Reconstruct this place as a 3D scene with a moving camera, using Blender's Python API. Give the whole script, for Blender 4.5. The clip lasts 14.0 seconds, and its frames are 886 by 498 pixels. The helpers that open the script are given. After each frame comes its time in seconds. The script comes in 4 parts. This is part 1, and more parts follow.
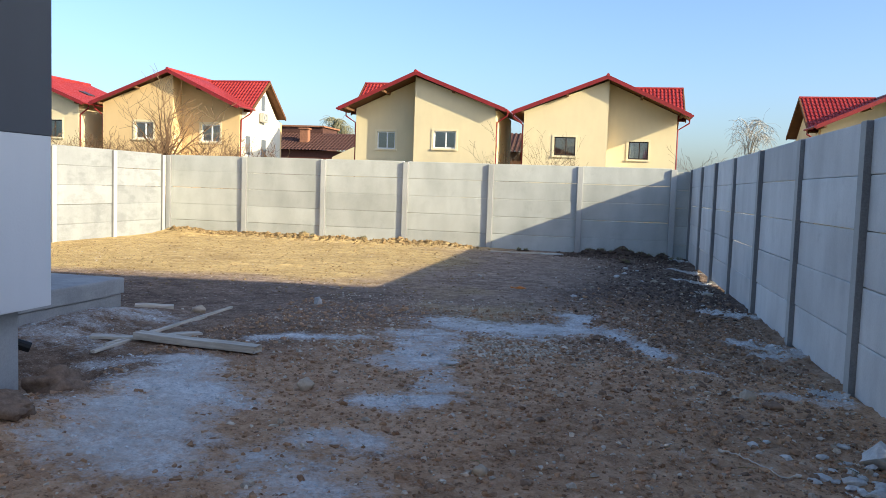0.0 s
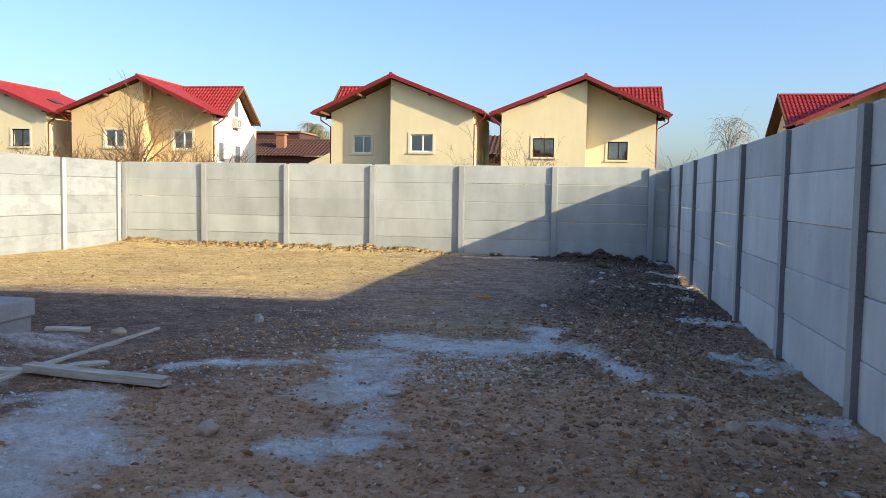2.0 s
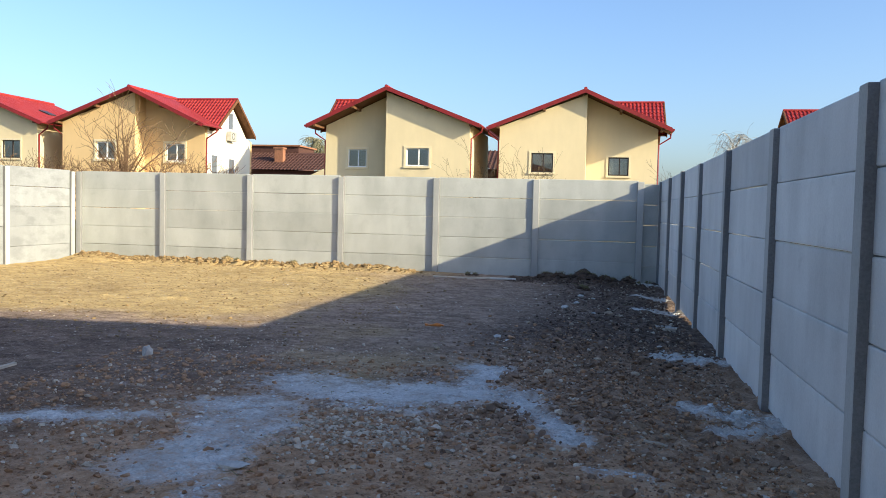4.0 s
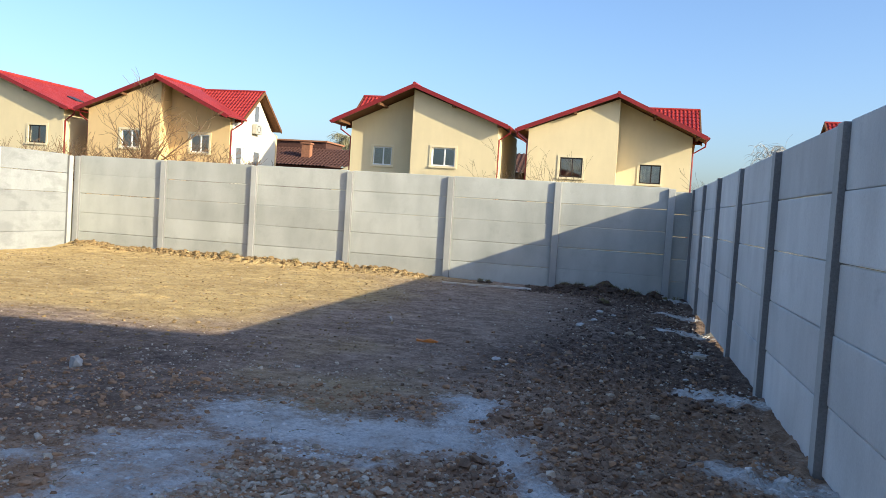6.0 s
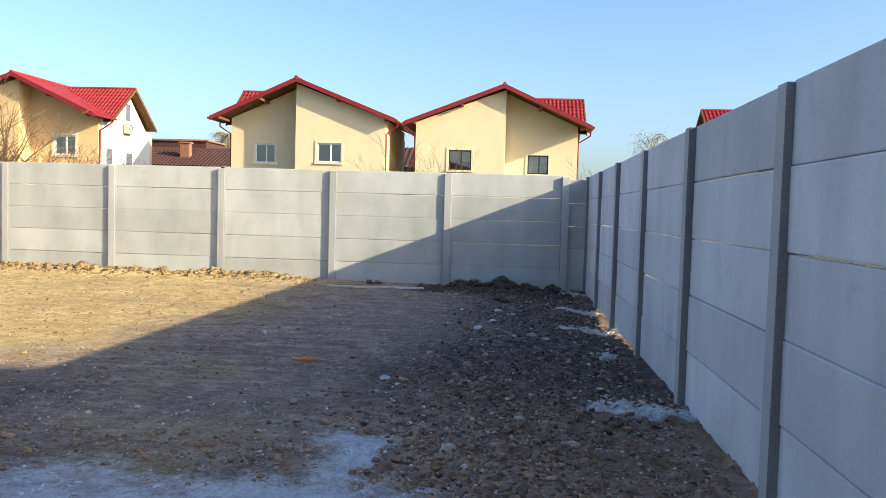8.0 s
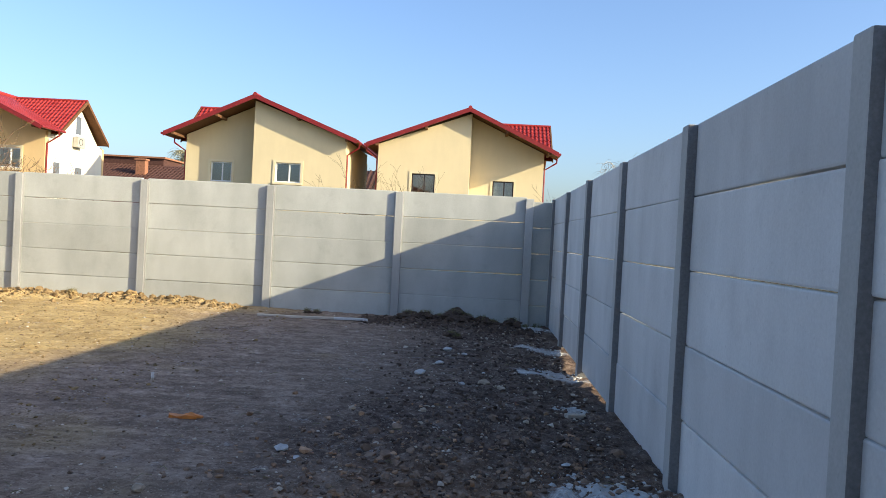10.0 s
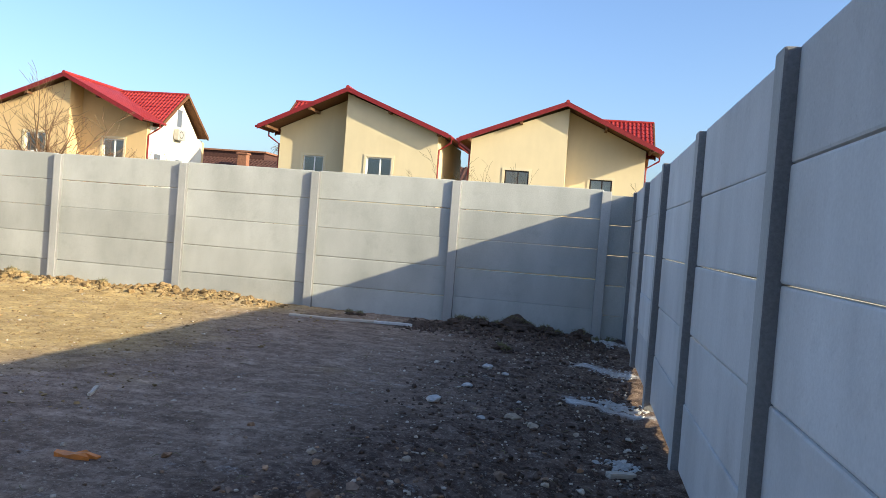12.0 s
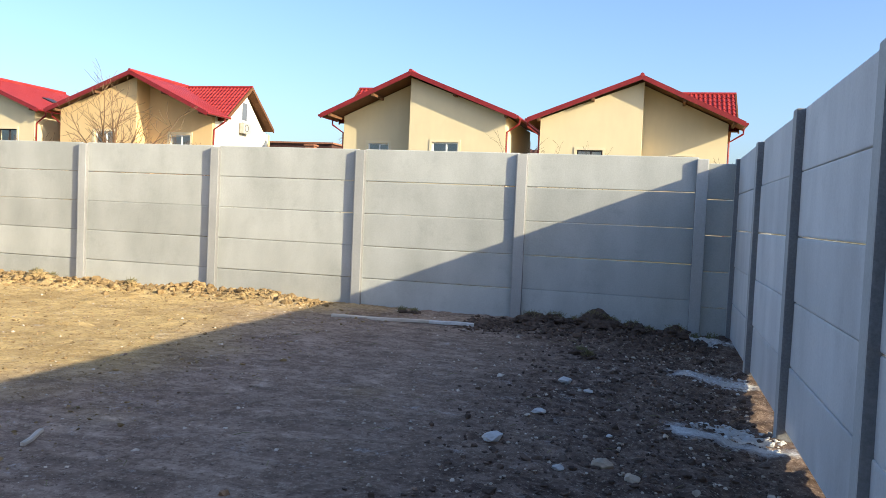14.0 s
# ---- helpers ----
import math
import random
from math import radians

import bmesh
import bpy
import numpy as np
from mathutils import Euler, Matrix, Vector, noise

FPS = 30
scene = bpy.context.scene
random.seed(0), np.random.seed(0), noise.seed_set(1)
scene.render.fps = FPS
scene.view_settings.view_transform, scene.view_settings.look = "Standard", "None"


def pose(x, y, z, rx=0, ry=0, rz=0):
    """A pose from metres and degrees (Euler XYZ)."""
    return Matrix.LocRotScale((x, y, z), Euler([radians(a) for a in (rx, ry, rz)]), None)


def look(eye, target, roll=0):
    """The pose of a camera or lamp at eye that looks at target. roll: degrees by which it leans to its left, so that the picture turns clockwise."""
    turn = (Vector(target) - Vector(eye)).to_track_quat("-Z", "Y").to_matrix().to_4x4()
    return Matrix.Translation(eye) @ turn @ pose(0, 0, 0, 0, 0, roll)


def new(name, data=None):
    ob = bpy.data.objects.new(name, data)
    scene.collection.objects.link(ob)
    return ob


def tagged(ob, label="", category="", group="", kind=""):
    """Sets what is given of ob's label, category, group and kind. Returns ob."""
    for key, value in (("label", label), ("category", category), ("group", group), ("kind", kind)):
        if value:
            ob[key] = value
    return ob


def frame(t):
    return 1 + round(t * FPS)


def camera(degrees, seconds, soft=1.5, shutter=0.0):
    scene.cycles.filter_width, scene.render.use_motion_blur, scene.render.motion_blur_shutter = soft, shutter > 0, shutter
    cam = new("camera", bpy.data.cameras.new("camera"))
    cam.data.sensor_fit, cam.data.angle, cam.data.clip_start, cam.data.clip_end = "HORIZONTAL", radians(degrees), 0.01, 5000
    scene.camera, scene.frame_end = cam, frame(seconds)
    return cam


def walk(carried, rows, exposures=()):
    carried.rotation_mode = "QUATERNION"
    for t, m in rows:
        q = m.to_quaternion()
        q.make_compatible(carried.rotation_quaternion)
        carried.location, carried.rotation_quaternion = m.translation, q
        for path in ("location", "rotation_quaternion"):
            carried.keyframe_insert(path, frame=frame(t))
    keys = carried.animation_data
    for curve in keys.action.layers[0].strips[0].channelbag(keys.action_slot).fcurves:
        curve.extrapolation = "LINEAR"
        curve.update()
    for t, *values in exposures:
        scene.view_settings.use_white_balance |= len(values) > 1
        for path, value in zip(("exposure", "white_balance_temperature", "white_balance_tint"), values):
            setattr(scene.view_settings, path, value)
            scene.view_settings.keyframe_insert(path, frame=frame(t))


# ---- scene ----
cam = camera(57.6, 14.0, soft=0.75)
PATH = [
    (0, (-1.876, -18.711, 1.435), (-2.265, -16.755, 1.284), 2.0),
    (0.5, (-1.87, -18.617, 1.434), (-2.247, -16.66, 1.272), 1.4),
    (1, (-1.767, -18.319, 1.428), (-2.142, -16.361, 1.267), 0.8),
    (1.5, (-1.72, -18.095, 1.438), (-2.091, -16.136, 1.289), 0.8),
    (2, (-1.739, -17.82, 1.426), (-2.089, -15.855, 1.286), 1.0),
    (2.5, (-1.665, -17.53, 1.418), (-2.007, -15.565, 1.277), 1.0),
    (3, (-1.508, -17.161, 1.417), (-1.853, -15.194, 1.301), 1.0),
    (5.3, (-1.174, -15.573, 1.373), (-1.594, -13.62, 1.28), 2.9),
    (5.5, (-1.189, -15.471, 1.383), (-1.608, -13.517, 1.293), 3.4),
    (6, (-1.196, -15.221, 1.39), (-1.631, -13.271, 1.291), 3.7),
    (6.5, (-1.139, -14.934, 1.407), (-1.579, -12.986, 1.308), 3.9),
    (7, (-1.157, -14.721, 1.394), (-1.549, -12.762, 1.295), 4.0),
    (7.5, (-1.268, -14.467, 1.404), (-1.483, -12.481, 1.315), 3.0),
    (8, (-1.283, -14.194, 1.384), (-1.456, -12.204, 1.287), 1.7),
    (8.5, (-1.22, -13.845, 1.399), (-1.392, -11.855, 1.297), 1.4),
    (9, (-1.222, -13.527, 1.36), (-1.37, -11.535, 1.274), 1.7),
    (9.2, (-1.242, -13.343, 1.345), (-1.36, -11.348, 1.284), 2.0),
    (11.3, (-0.776, -11.71, 1.336), (-0.919, -9.715, 1.314), 5.2),
    (11.5, (-0.711, -11.512, 1.34), (-0.923, -9.523, 1.309), 5.3),
    (12, (-0.665, -11.11, 1.32), (-1.005, -9.14, 1.274), 4.5),
    (12.5, (-0.741, -10.747, 1.295), (-1.086, -8.778, 1.26), 2.7),
    (13, (-0.749, -10.346, 1.266), (-1.112, -8.379, 1.228), 2.3),
    (13.5, (-0.74, -9.968, 1.294), (-1.18, -8.018, 1.228), 2.6),
    (14, (-0.842, -9.563, 1.277), (-1.356, -7.632, 1.188), 2.6),
]
EXPOSURE = ((0.0, 1.08, 6000, 5), (0.5, 1.1, 6000, 5), (1.0, 0.92, 6000, 5), (2.5, 1.0, 6000, 5), (6.0, 0.98, 5950, 5), (6.5, 0.88, 5950, 5), (7.5, 1.04, 5980, 6), (8.0, 1.17, 6050, 6), (8.5, 1.05, 6000, 6), (9.0, 1.17, 6050, 6), (11.5, 0.75, 6100, 6), (12.0, 1.0, 6000, 6), (13.0, 0.98, 6000, 7), (13.5, 1.03, 6000, 7), (14.0, 1.12, 6000, 7))
walk(cam, [(t, look(eye, target, roll)) for t, eye, target, roll in PATH], EXPOSURE)

# ---- light ----
SUN_TRAVEL = Vector((-2.47, 0.87, -1.0)).normalized()
sun_data = bpy.data.lights.new("sun", "SUN")
sun_data.energy, sun_data.angle, sun_data.color = 4.2, radians(0.53), (1.0, 0.825, 0.55)
sun = new("sun", sun_data)
sun.matrix_basis = SUN_TRAVEL.to_track_quat("-Z", "Y").to_matrix().to_4x4()
world = bpy.data.worlds.new("world")
scene.world = world
world.use_nodes = True
wn = world.node_tree
wn.nodes.clear()
sky = wn.nodes.new("ShaderNodeTexSky")
sky.sky_type, sky.sun_disc = "NISHITA", False
sky.sun_elevation = math.asin(-SUN_TRAVEL.z)
sky.sun_rotation = math.atan2(-SUN_TRAVEL.x, -SUN_TRAVEL.y)
sky.air_density, sky.dust_density, sky.ozone_density = 1.0, 2.2, 1.5
bg = wn.nodes.new("ShaderNodeBackground")
bg.inputs[1].default_value = 0.12
wo = wn.nodes.new("ShaderNodeOutputWorld")
cast = wn.nodes.new("ShaderNodeMix")
cast.data_type, cast.blend_type = "RGBA", "MULTIPLY"
cast.inputs[0].default_value = 1.0
cast.inputs[7].default_value = (0.875, 0.922, 1.085, 1)
wn.links.new(sky.outputs[0], cast.inputs[6])
wn.links.new(cast.outputs[2], bg.inputs[0])
wn.links.new(bg.outputs[0], wo.inputs[0])


# ---- materials ----
class Nodes:
    """A small builder for node materials."""

    def __init__(self, name, rough=0.8, spec=0.3, metal=0.0):
        self.m = bpy.data.materials.new(name)
        self.m.use_nodes = True
        self.t = self.m.node_tree
        self.b = self.t.nodes["Principled BSDF"]
        self.b.inputs["Roughness"].default_value = rough
        self.b.inputs["Specular IOR Level"].default_value = spec
        self.b.inputs["Metallic"].default_value = metal
        self.co = self.add("ShaderNodeTexCoord").outputs["Object"]

    def add(self, kind):
        return self.t.nodes.new(kind)

    def link(self, a, b):
        self.t.links.new(a, b)

    def world_co(self):
        self.co = self.add("ShaderNodeNewGeometry").outputs["Position"]
        return self.co

    def noise(self, scale, detail=4, rough=0.6, stretch=None):
        n = self.add("ShaderNodeTexNoise")
        n.inputs["Scale"].default_value, n.inputs["Detail"].default_value, n.inputs["Roughness"].default_value = scale, detail, rough
        src = self.co
        if stretch:
            mp = self.add("ShaderNodeMapping")
            mp.inputs["Scale"].default_value = stretch
            self.link(src, mp.inputs[0])
            src = mp.outputs[0]
        self.link(src, n.inputs["Vector"])
        return n.outputs["Fac"]

    def ramp(self, fac, *stops):
        r = self.add("ShaderNodeValToRGB")
        e = r.color_ramp.elements
        while len(e) < len(stops):
            e.new(0.5)
        for k, (p, c) in zip(e, stops):
            k.position = p
            k.color = (*c, 1) if isinstance(c, tuple) else (c, c, c, 1)
        self.link(fac, r.inputs[0])
        return r.outputs[0]

    def mix(self, fac, a, b, how="MIX"):
        n = self.add("ShaderNodeMix")
        n.data_type, n.blend_type = "RGBA", how
        for sock, v in ((n.inputs[0], fac), (n.inputs[6], a), (n.inputs[7], b)):
            if isinstance(v, (int, float)):
                sock.default_value = v
            elif isinstance(v, tuple):
                sock.default_value = (*v, 1)
            else:
                self.link(v, sock)
        return n.outputs[2]

    def maths(self, op, a, b, clamp=False):
        n = self.add("ShaderNodeMath")
        n.operation, n.use_clamp = op, clamp
        for sock, v in ((n.inputs[0], a), (n.inputs[1], b)):
            if isinstance(v, (int, float)):
                sock.default_value = v
            else:
                self.link(v, sock)
        return n.outputs[0]

    def attr(self, name):
        n = self.add("ShaderNodeAttribute")
        n.attribute_name = name
        return n.outputs["Fac"]

    def rand(self):
        return self.add("ShaderNodeObjectInfo").outputs["Random"]

    def island(self):
        return self.add("ShaderNodeNewGeometry").outputs["Random Per Island"]

    def bump(self, height, strength=0.3, dist=0.01):
        n = self.add("ShaderNodeBump")
        n.inputs["Strength"].default_value, n.inputs["Distance"].default_value = strength, dist
        self.link(height, n.inputs["Height"])
        self.link(n.outputs[0], self.b.inputs["Normal"])

    def color(self, c):
        if isinstance(c, tuple):
            self.b.inputs["Base Color"].default_value = (*c, 1)
        else:
            self.link(c, self.b.inputs["Base Color"])
        return self.m


def simple(name, c, rough=0.6, spec=0.4, metal=0.0, vary=0.12, scale=6.0, bump=0.1):
    n = Nodes(name, rough, spec, metal)
    lo, hi = tuple(v * (1 - vary) for v in c), tuple(min(1, v * (1 + vary)) for v in c)
    n.bump(n.noise(scale * 12, 3), bump, 0.004)
    return n.color(n.ramp(n.noise(scale), (0.3, lo), (0.7, hi)))


def make_concrete(name, lo, hi, blotch=0.0):
    n = Nodes(name, 0.85, 0.25)
    n.world_co()
    big = n.noise(1.3, 5, 0.6)
    fine = n.noise(60, 3, 0.7)
    streak = n.noise(2.2, 4, 0.55, (1.0, 1.0, 0.35))
    c = n.ramp(big, (0.3, lo), (0.7, hi))
    c = n.mix(0.45, c, n.ramp(streak, (0.35, tuple(v * 0.8 for v in lo)), (0.65, hi)))
    stain = n.ramp(n.noise(3.4, 7, 0.7), (0.56, 0.0), (0.70, 1.0))
    c = n.mix(n.maths("MULTIPLY", stain, 0.3), c, tuple(v * 0.72 for v in lo))
    c = n.mix(0.12, c, n.ramp(fine, (0.3, 0.2), (0.7, 0.75)))
    pores = n.ramp(n.noise(38, 2, 0.5), (0.68, 0.0), (0.74, 1.0))
    c = n.mix(n.maths("MULTIPLY", pores, 0.22), c, tuple(v * 0.55 for v in lo))
    if blotch:
        f = n.ramp(n.noise(1.9, 6, 0.65, (1.0, 1.0, 2.2)), (0.48, 0.0), (0.6, 1.0))
        c = n.mix(n.maths("MULTIPLY", f, blotch), c, tuple(v * 0.6 for v in lo))
    tone = n.ramp(n.rand(), (0.0, 0.9), (1.0, 1.08))
    c = n.mix(1.0, c, tone, "MULTIPLY")
    h = n.mix(0.4, n.noise(25, 4, 0.6), n.noise(120, 2, 0.6))
    n.bump(h, 0.25, 0.006)
    return n.color(c)


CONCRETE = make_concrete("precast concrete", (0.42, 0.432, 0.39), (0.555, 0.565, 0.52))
# copy of the fence concrete, base colour raised to brighten its shaded face
CONCRETE_SIDE = make_concrete("precast concrete brightened for shade", (0.60, 0.60, 0.575), (0.76, 0.76, 0.735))
CONCRETE_POST = make_concrete("post concrete", (0.40, 0.40, 0.37), (0.51, 0.51, 0.48))
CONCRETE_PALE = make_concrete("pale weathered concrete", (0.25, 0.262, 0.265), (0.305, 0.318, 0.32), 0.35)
# darker copy of the post concrete: shade put into the colour of side faces
POST_SIDE_SHADE = make_concrete("shaded post-side concrete", (0.15, 0.15, 0.15), (0.22, 0.22, 0.215))
SLAB = make_concrete("cast slab concrete", (0.28, 0.29, 0.29), (0.40, 0.40, 0.39), 0.3)


def make_soil():
    n = Nodes("trodden building soil", 0.95, 0.12)
    n.world_co()
    a, b, c2 = n.noise(0.8, 5, 0.6), n.noise(7, 8, 0.8), n.noise(42, 4, 0.8)
    ruts = n.noise(2.6, 7, 0.75, (0.7, 1.7, 1.0))
    # soil tones: dampness, plus the sun and shade contrast put into the colour
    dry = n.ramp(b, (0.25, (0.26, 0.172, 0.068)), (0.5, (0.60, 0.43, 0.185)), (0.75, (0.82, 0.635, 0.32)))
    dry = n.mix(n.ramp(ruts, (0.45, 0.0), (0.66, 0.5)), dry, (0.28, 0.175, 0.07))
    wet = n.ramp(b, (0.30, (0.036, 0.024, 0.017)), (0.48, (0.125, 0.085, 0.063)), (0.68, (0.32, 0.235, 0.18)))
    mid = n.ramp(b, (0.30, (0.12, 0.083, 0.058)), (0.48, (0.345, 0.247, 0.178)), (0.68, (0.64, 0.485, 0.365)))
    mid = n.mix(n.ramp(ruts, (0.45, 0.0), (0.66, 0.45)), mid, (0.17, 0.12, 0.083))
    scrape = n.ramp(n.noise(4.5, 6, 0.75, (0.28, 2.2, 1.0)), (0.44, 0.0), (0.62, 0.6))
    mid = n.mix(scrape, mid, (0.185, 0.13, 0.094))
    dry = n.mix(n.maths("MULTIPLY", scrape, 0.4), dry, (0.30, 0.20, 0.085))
    damp_shade = n.attr("damp_shade")
    damp_shade_n = n.maths("ADD", damp_shade, n.maths("MULTIPLY", n.maths("SUBTRACT", a, 0.5), 0.6))
    col = n.mix(n.ramp(damp_shade_n, (0.15, 0.0), (0.5, 1.0)), dry, mid)
    col = n.mix(n.ramp(damp_shade_n, (0.55, 0.0), (0.95, 1.0)), col, wet)
    warm = n.ramp(b, (0.28, (0.155, 0.082, 0.043)), (0.48, (0.55, 0.332, 0.185)), (0.70, (0.82, 0.56, 0.36)))
    col = n.mix(n.attr("brown"), col, warm)
    col = n.mix(n.ramp(n.noise(0.6, 4, 0.65), (0.50, 0.0), (0.64, 0.35)), col, n.mix(1.0, col, (0.45, 0.40, 0.36), "MULTIPLY"))
    grit = n.ramp(c2, (0.56, 0.0), (0.62, 1.0))
    col = n.mix(n.maths("MULTIPLY", grit, 0.38), col, (0.66, 0.55, 0.42))
    pits = n.ramp(n.noise(26, 5, 0.8), (0.36, 1.0), (0.44, 0.0))
    col = n.mix(n.maths("MULTIPLY", pits, 0.65), col, (0.06, 0.038, 0.022))
    cem = n.attr("cement")
    cn = n.maths("ADD", cem, n.maths("MULTIPLY", n.maths("SUBTRACT", n.noise(4, 9, 0.8), 0.5), 3.0))
    cn = n.maths("ADD", cn, n.maths("MULTIPLY", n.maths("SUBTRACT", n.noise(45, 3, 0.8), 0.5), 0.9))
    cmask = n.ramp(cn, (0.28, 0.0), (1.12, 1.0))
    ccol = n.ramp(n.noise(24, 8, 0.9), (0.36, (0.27, 0.27, 0.265)), (0.44, (0.64, 0.63, 0.60)), (0.58, (0.93, 0.915, 0.87)))
    ccol = n.mix(n.ramp(n.noise(3.1, 5, 0.7), (0.42, 0.45), (0.58, 0.0)), ccol, (0.52, 0.49, 0.44))
    col = n.mix(n.maths("MULTIPLY", cmask, 0.92), col, ccol)
    far = n.attr("grassy")
    col = n.mix(far, col, n.ramp(b, (0.3, (0.10, 0.095, 0.04)), (0.7, (0.19, 0.16, 0.08))))
    h = n.mix(0.5, n.noise(20, 8, 0.8), n.noise(75, 4, 0.75))
    n.bump(h, 0.8, 0.03)
    return n.color(col)


SOIL = make_soil()


def make_clod(name, lo, hi):
    n = Nodes(name, 0.95, 0.15)
    c = n.ramp(n.island(), (0.0, lo), (1.0, hi))
    c = n.mix(0.5, c, n.ramp(n.noise(20, 5, 0.75), (0.32, tuple(v * 0.7 for v in lo)), (0.68, hi)))
    n.bump(n.noise(60, 4, 0.7), 0.5, 0.01)
    return n.color(c)


CLOD = make_clod("soil clods", (0.14, 0.092, 0.062), (0.42, 0.295, 0.205))
CLOD_RIDGE = make_clod("turned yellow brown clods", (0.15, 0.098, 0.045), (0.42, 0.295, 0.145))
CLOD_DARK = make_clod("damp and shaded dark clods", (0.045, 0.032, 0.024), (0.19, 0.135, 0.10))
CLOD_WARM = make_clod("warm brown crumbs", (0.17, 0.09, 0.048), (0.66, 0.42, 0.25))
CLOD_SUNLIT = make_clod("dry sunlit soil clods", (0.24, 0.165, 0.075), (0.52, 0.39, 0.19))
PEBBLE = make_clod("pebbles", (0.24, 0.18, 0.12), (0.86, 0.76, 0.62))
STONE = make_clod("field stone", (0.42, 0.34, 0.25), (0.64, 0.53, 0.40))
RUBBLE = make_clod("broken concrete", (0.42, 0.41, 0.385), (0.74, 0.73, 0.69))
CRUMB = make_clod("cement crumbs", (0.40, 0.40, 0.39), (0.90, 0.90, 0.88))


def make_wood(name, lo, hi):
    n = Nodes(name, 0.8, 0.2)
    g = n.noise(5, 5, 0.65, (0.6, 9, 9))
    n.bump(n.noise(12, 4, 0.7, (0.5, 12, 12)), 0.4, 0.004)
    return n.color(n.mix(0.3, n.ramp(g, (0.3, lo), (0.7, hi)), n.ramp(n.noise(3), (0.3, lo), (0.7, hi))))


WOOD = make_wood("weathered timber", (0.30, 0.25, 0.19), (0.78, 0.71, 0.60))
WOOD_BROWN = make_wood("brown timber", (0.10, 0.05, 0.025), (0.20, 0.10, 0.05))


def make_render(name, c):
    n = Nodes(name, 0.9, 0.15)
    n.world_co()
    lo = tuple(v * 0.92 for v in c)
    col = n.mix(0.5, n.ramp(n.noise(0.7, 4, 0.6), (0.35, lo), (0.65, c)), n.ramp(n.noise(2.2, 5, 0.6, (1, 1, 0.25)), (0.4, lo), (0.7, c)))
    n.bump(n.noise(45, 3, 0.7), 0.25, 0.006)
    return n.color(col)


YELLOW = make_render("cream yellow render", (0.74, 0.625, 0.395))
APRICOT = make_render("apricot render", (0.74, 0.53, 0.27))
PALE_TRIM = make_render("pale window surround", (0.76, 0.66, 0.44))
WHITE_RENDER = make_render("white render", (0.76, 0.75, 0.73))
GREY_RENDER = make_render("dark grey render", (0.115, 0.118, 0.125))


def make_metal_roof():
    n = Nodes("red metal roof", 0.42, 0.4)
    n.world_co()
    c = n.ramp(n.noise(1.1, 4, 0.6), (0.3, (0.27, 0.022, 0.020)), (0.7, (0.35, 0.040, 0.032)))
    n.bump(n.noise(8, 3), 0.08, 0.01)
    return n.color(c)


RED_ROOF = make_metal_roof()
RED_TRIM = simple("dark red painted metal", (0.22, 0.018, 0.018), 0.45, 0.4, 0.0, 0.15, 3)
SOFFIT = make_wood("stained soffit boards", (0.10, 0.045, 0.02), (0.20, 0.095, 0.045))
WHITE_PVC = simple("white plastic", (0.78, 0.78, 0.76), 0.35, 0.5, 0.0, 0.04)
DARK_PVC = simple("dark brown plastic", (0.035, 0.025, 0.02), 0.4, 0.5, 0.0, 0.15)
CURTAIN = simple("net curtain cloth", (0.55, 0.55, 0.55), 0.9, 0.1, 0.0, 0.15, 5)
BLACK = simple("black rubber", (0.02, 0.02, 0.02), 0.6, 0.3)
ORANGE = simple("orange plastic", (0.62, 0.22, 0.045), 0.5, 0.4, 0.0, 0.25, 20)
STRING = simple("off white string", (0.62, 0.56, 0.48), 0.9, 0.1)
BARK = simple("grey brown bark", (0.115, 0.085, 0.06), 0.9, 0.15, 0.0, 0.4, 9, 0.4)
BARK_PALE = simple("yellowish willow twigs", (0.27, 0.25, 0.15), 0.9, 0.15, 0.0, 0.3, 9)
BROWN_TILE = simple("brown roof tiles", (0.085, 0.04, 0.03), 0.75, 0.25, 0.0, 0.3, 5, 0.3)
BRICK = simple("chimney brick", (0.30, 0.14, 0.08), 0.85, 0.2, 0.0, 0.3, 9)
GRASS = simple("dry grass", (0.21, 0.19, 0.09), 0.9, 0.15, 0.0, 0.4, 7)


def make_glass():
    n = Nodes("window glass", 0.02, 0.5)
    n.b.inputs["Transmission Weight"].default_value = 1.0
    n.b.inputs["IOR"].default_value = 2.0
    return n.color((0.72, 0.80, 0.86))


GLASS = make_glass()


# ---- mesh helpers ----
def to_mesh(name, bm, material, smooth=False):
    me = bpy.data.meshes.new(name)
    bm.normal_update()
    bm.to_mesh(me)
    bm.free()
    me.materials.append(material)
    if smooth:
        for p in me.polygons:
            p.use_smooth = True
    return me


def part(name, bm, material, parent, label="", smooth=False):
    ob = new(name, bm if isinstance(bm, bpy.types.Mesh) else to_mesh(name, bm, material, smooth))
    ob.parent = parent
    return tagged(ob, label)


def thing(name, label, category, m=None, group="", kind=""):
    ob = new(name)
    ob.empty_display_size = 0.1
    if m is not None:
        ob.matrix_basis = m
    return tagged(ob, label, category, group, kind)


def solo(name, bm, material, label, category, m=None, group="", kind="", smooth=False):
    ob = new(name, bm if isinstance(bm, bpy.types.Mesh) else to_mesh(name, bm, material, smooth))
    if m is not None:
        ob.matrix_basis = m
    return tagged(ob, label, category, group, kind)


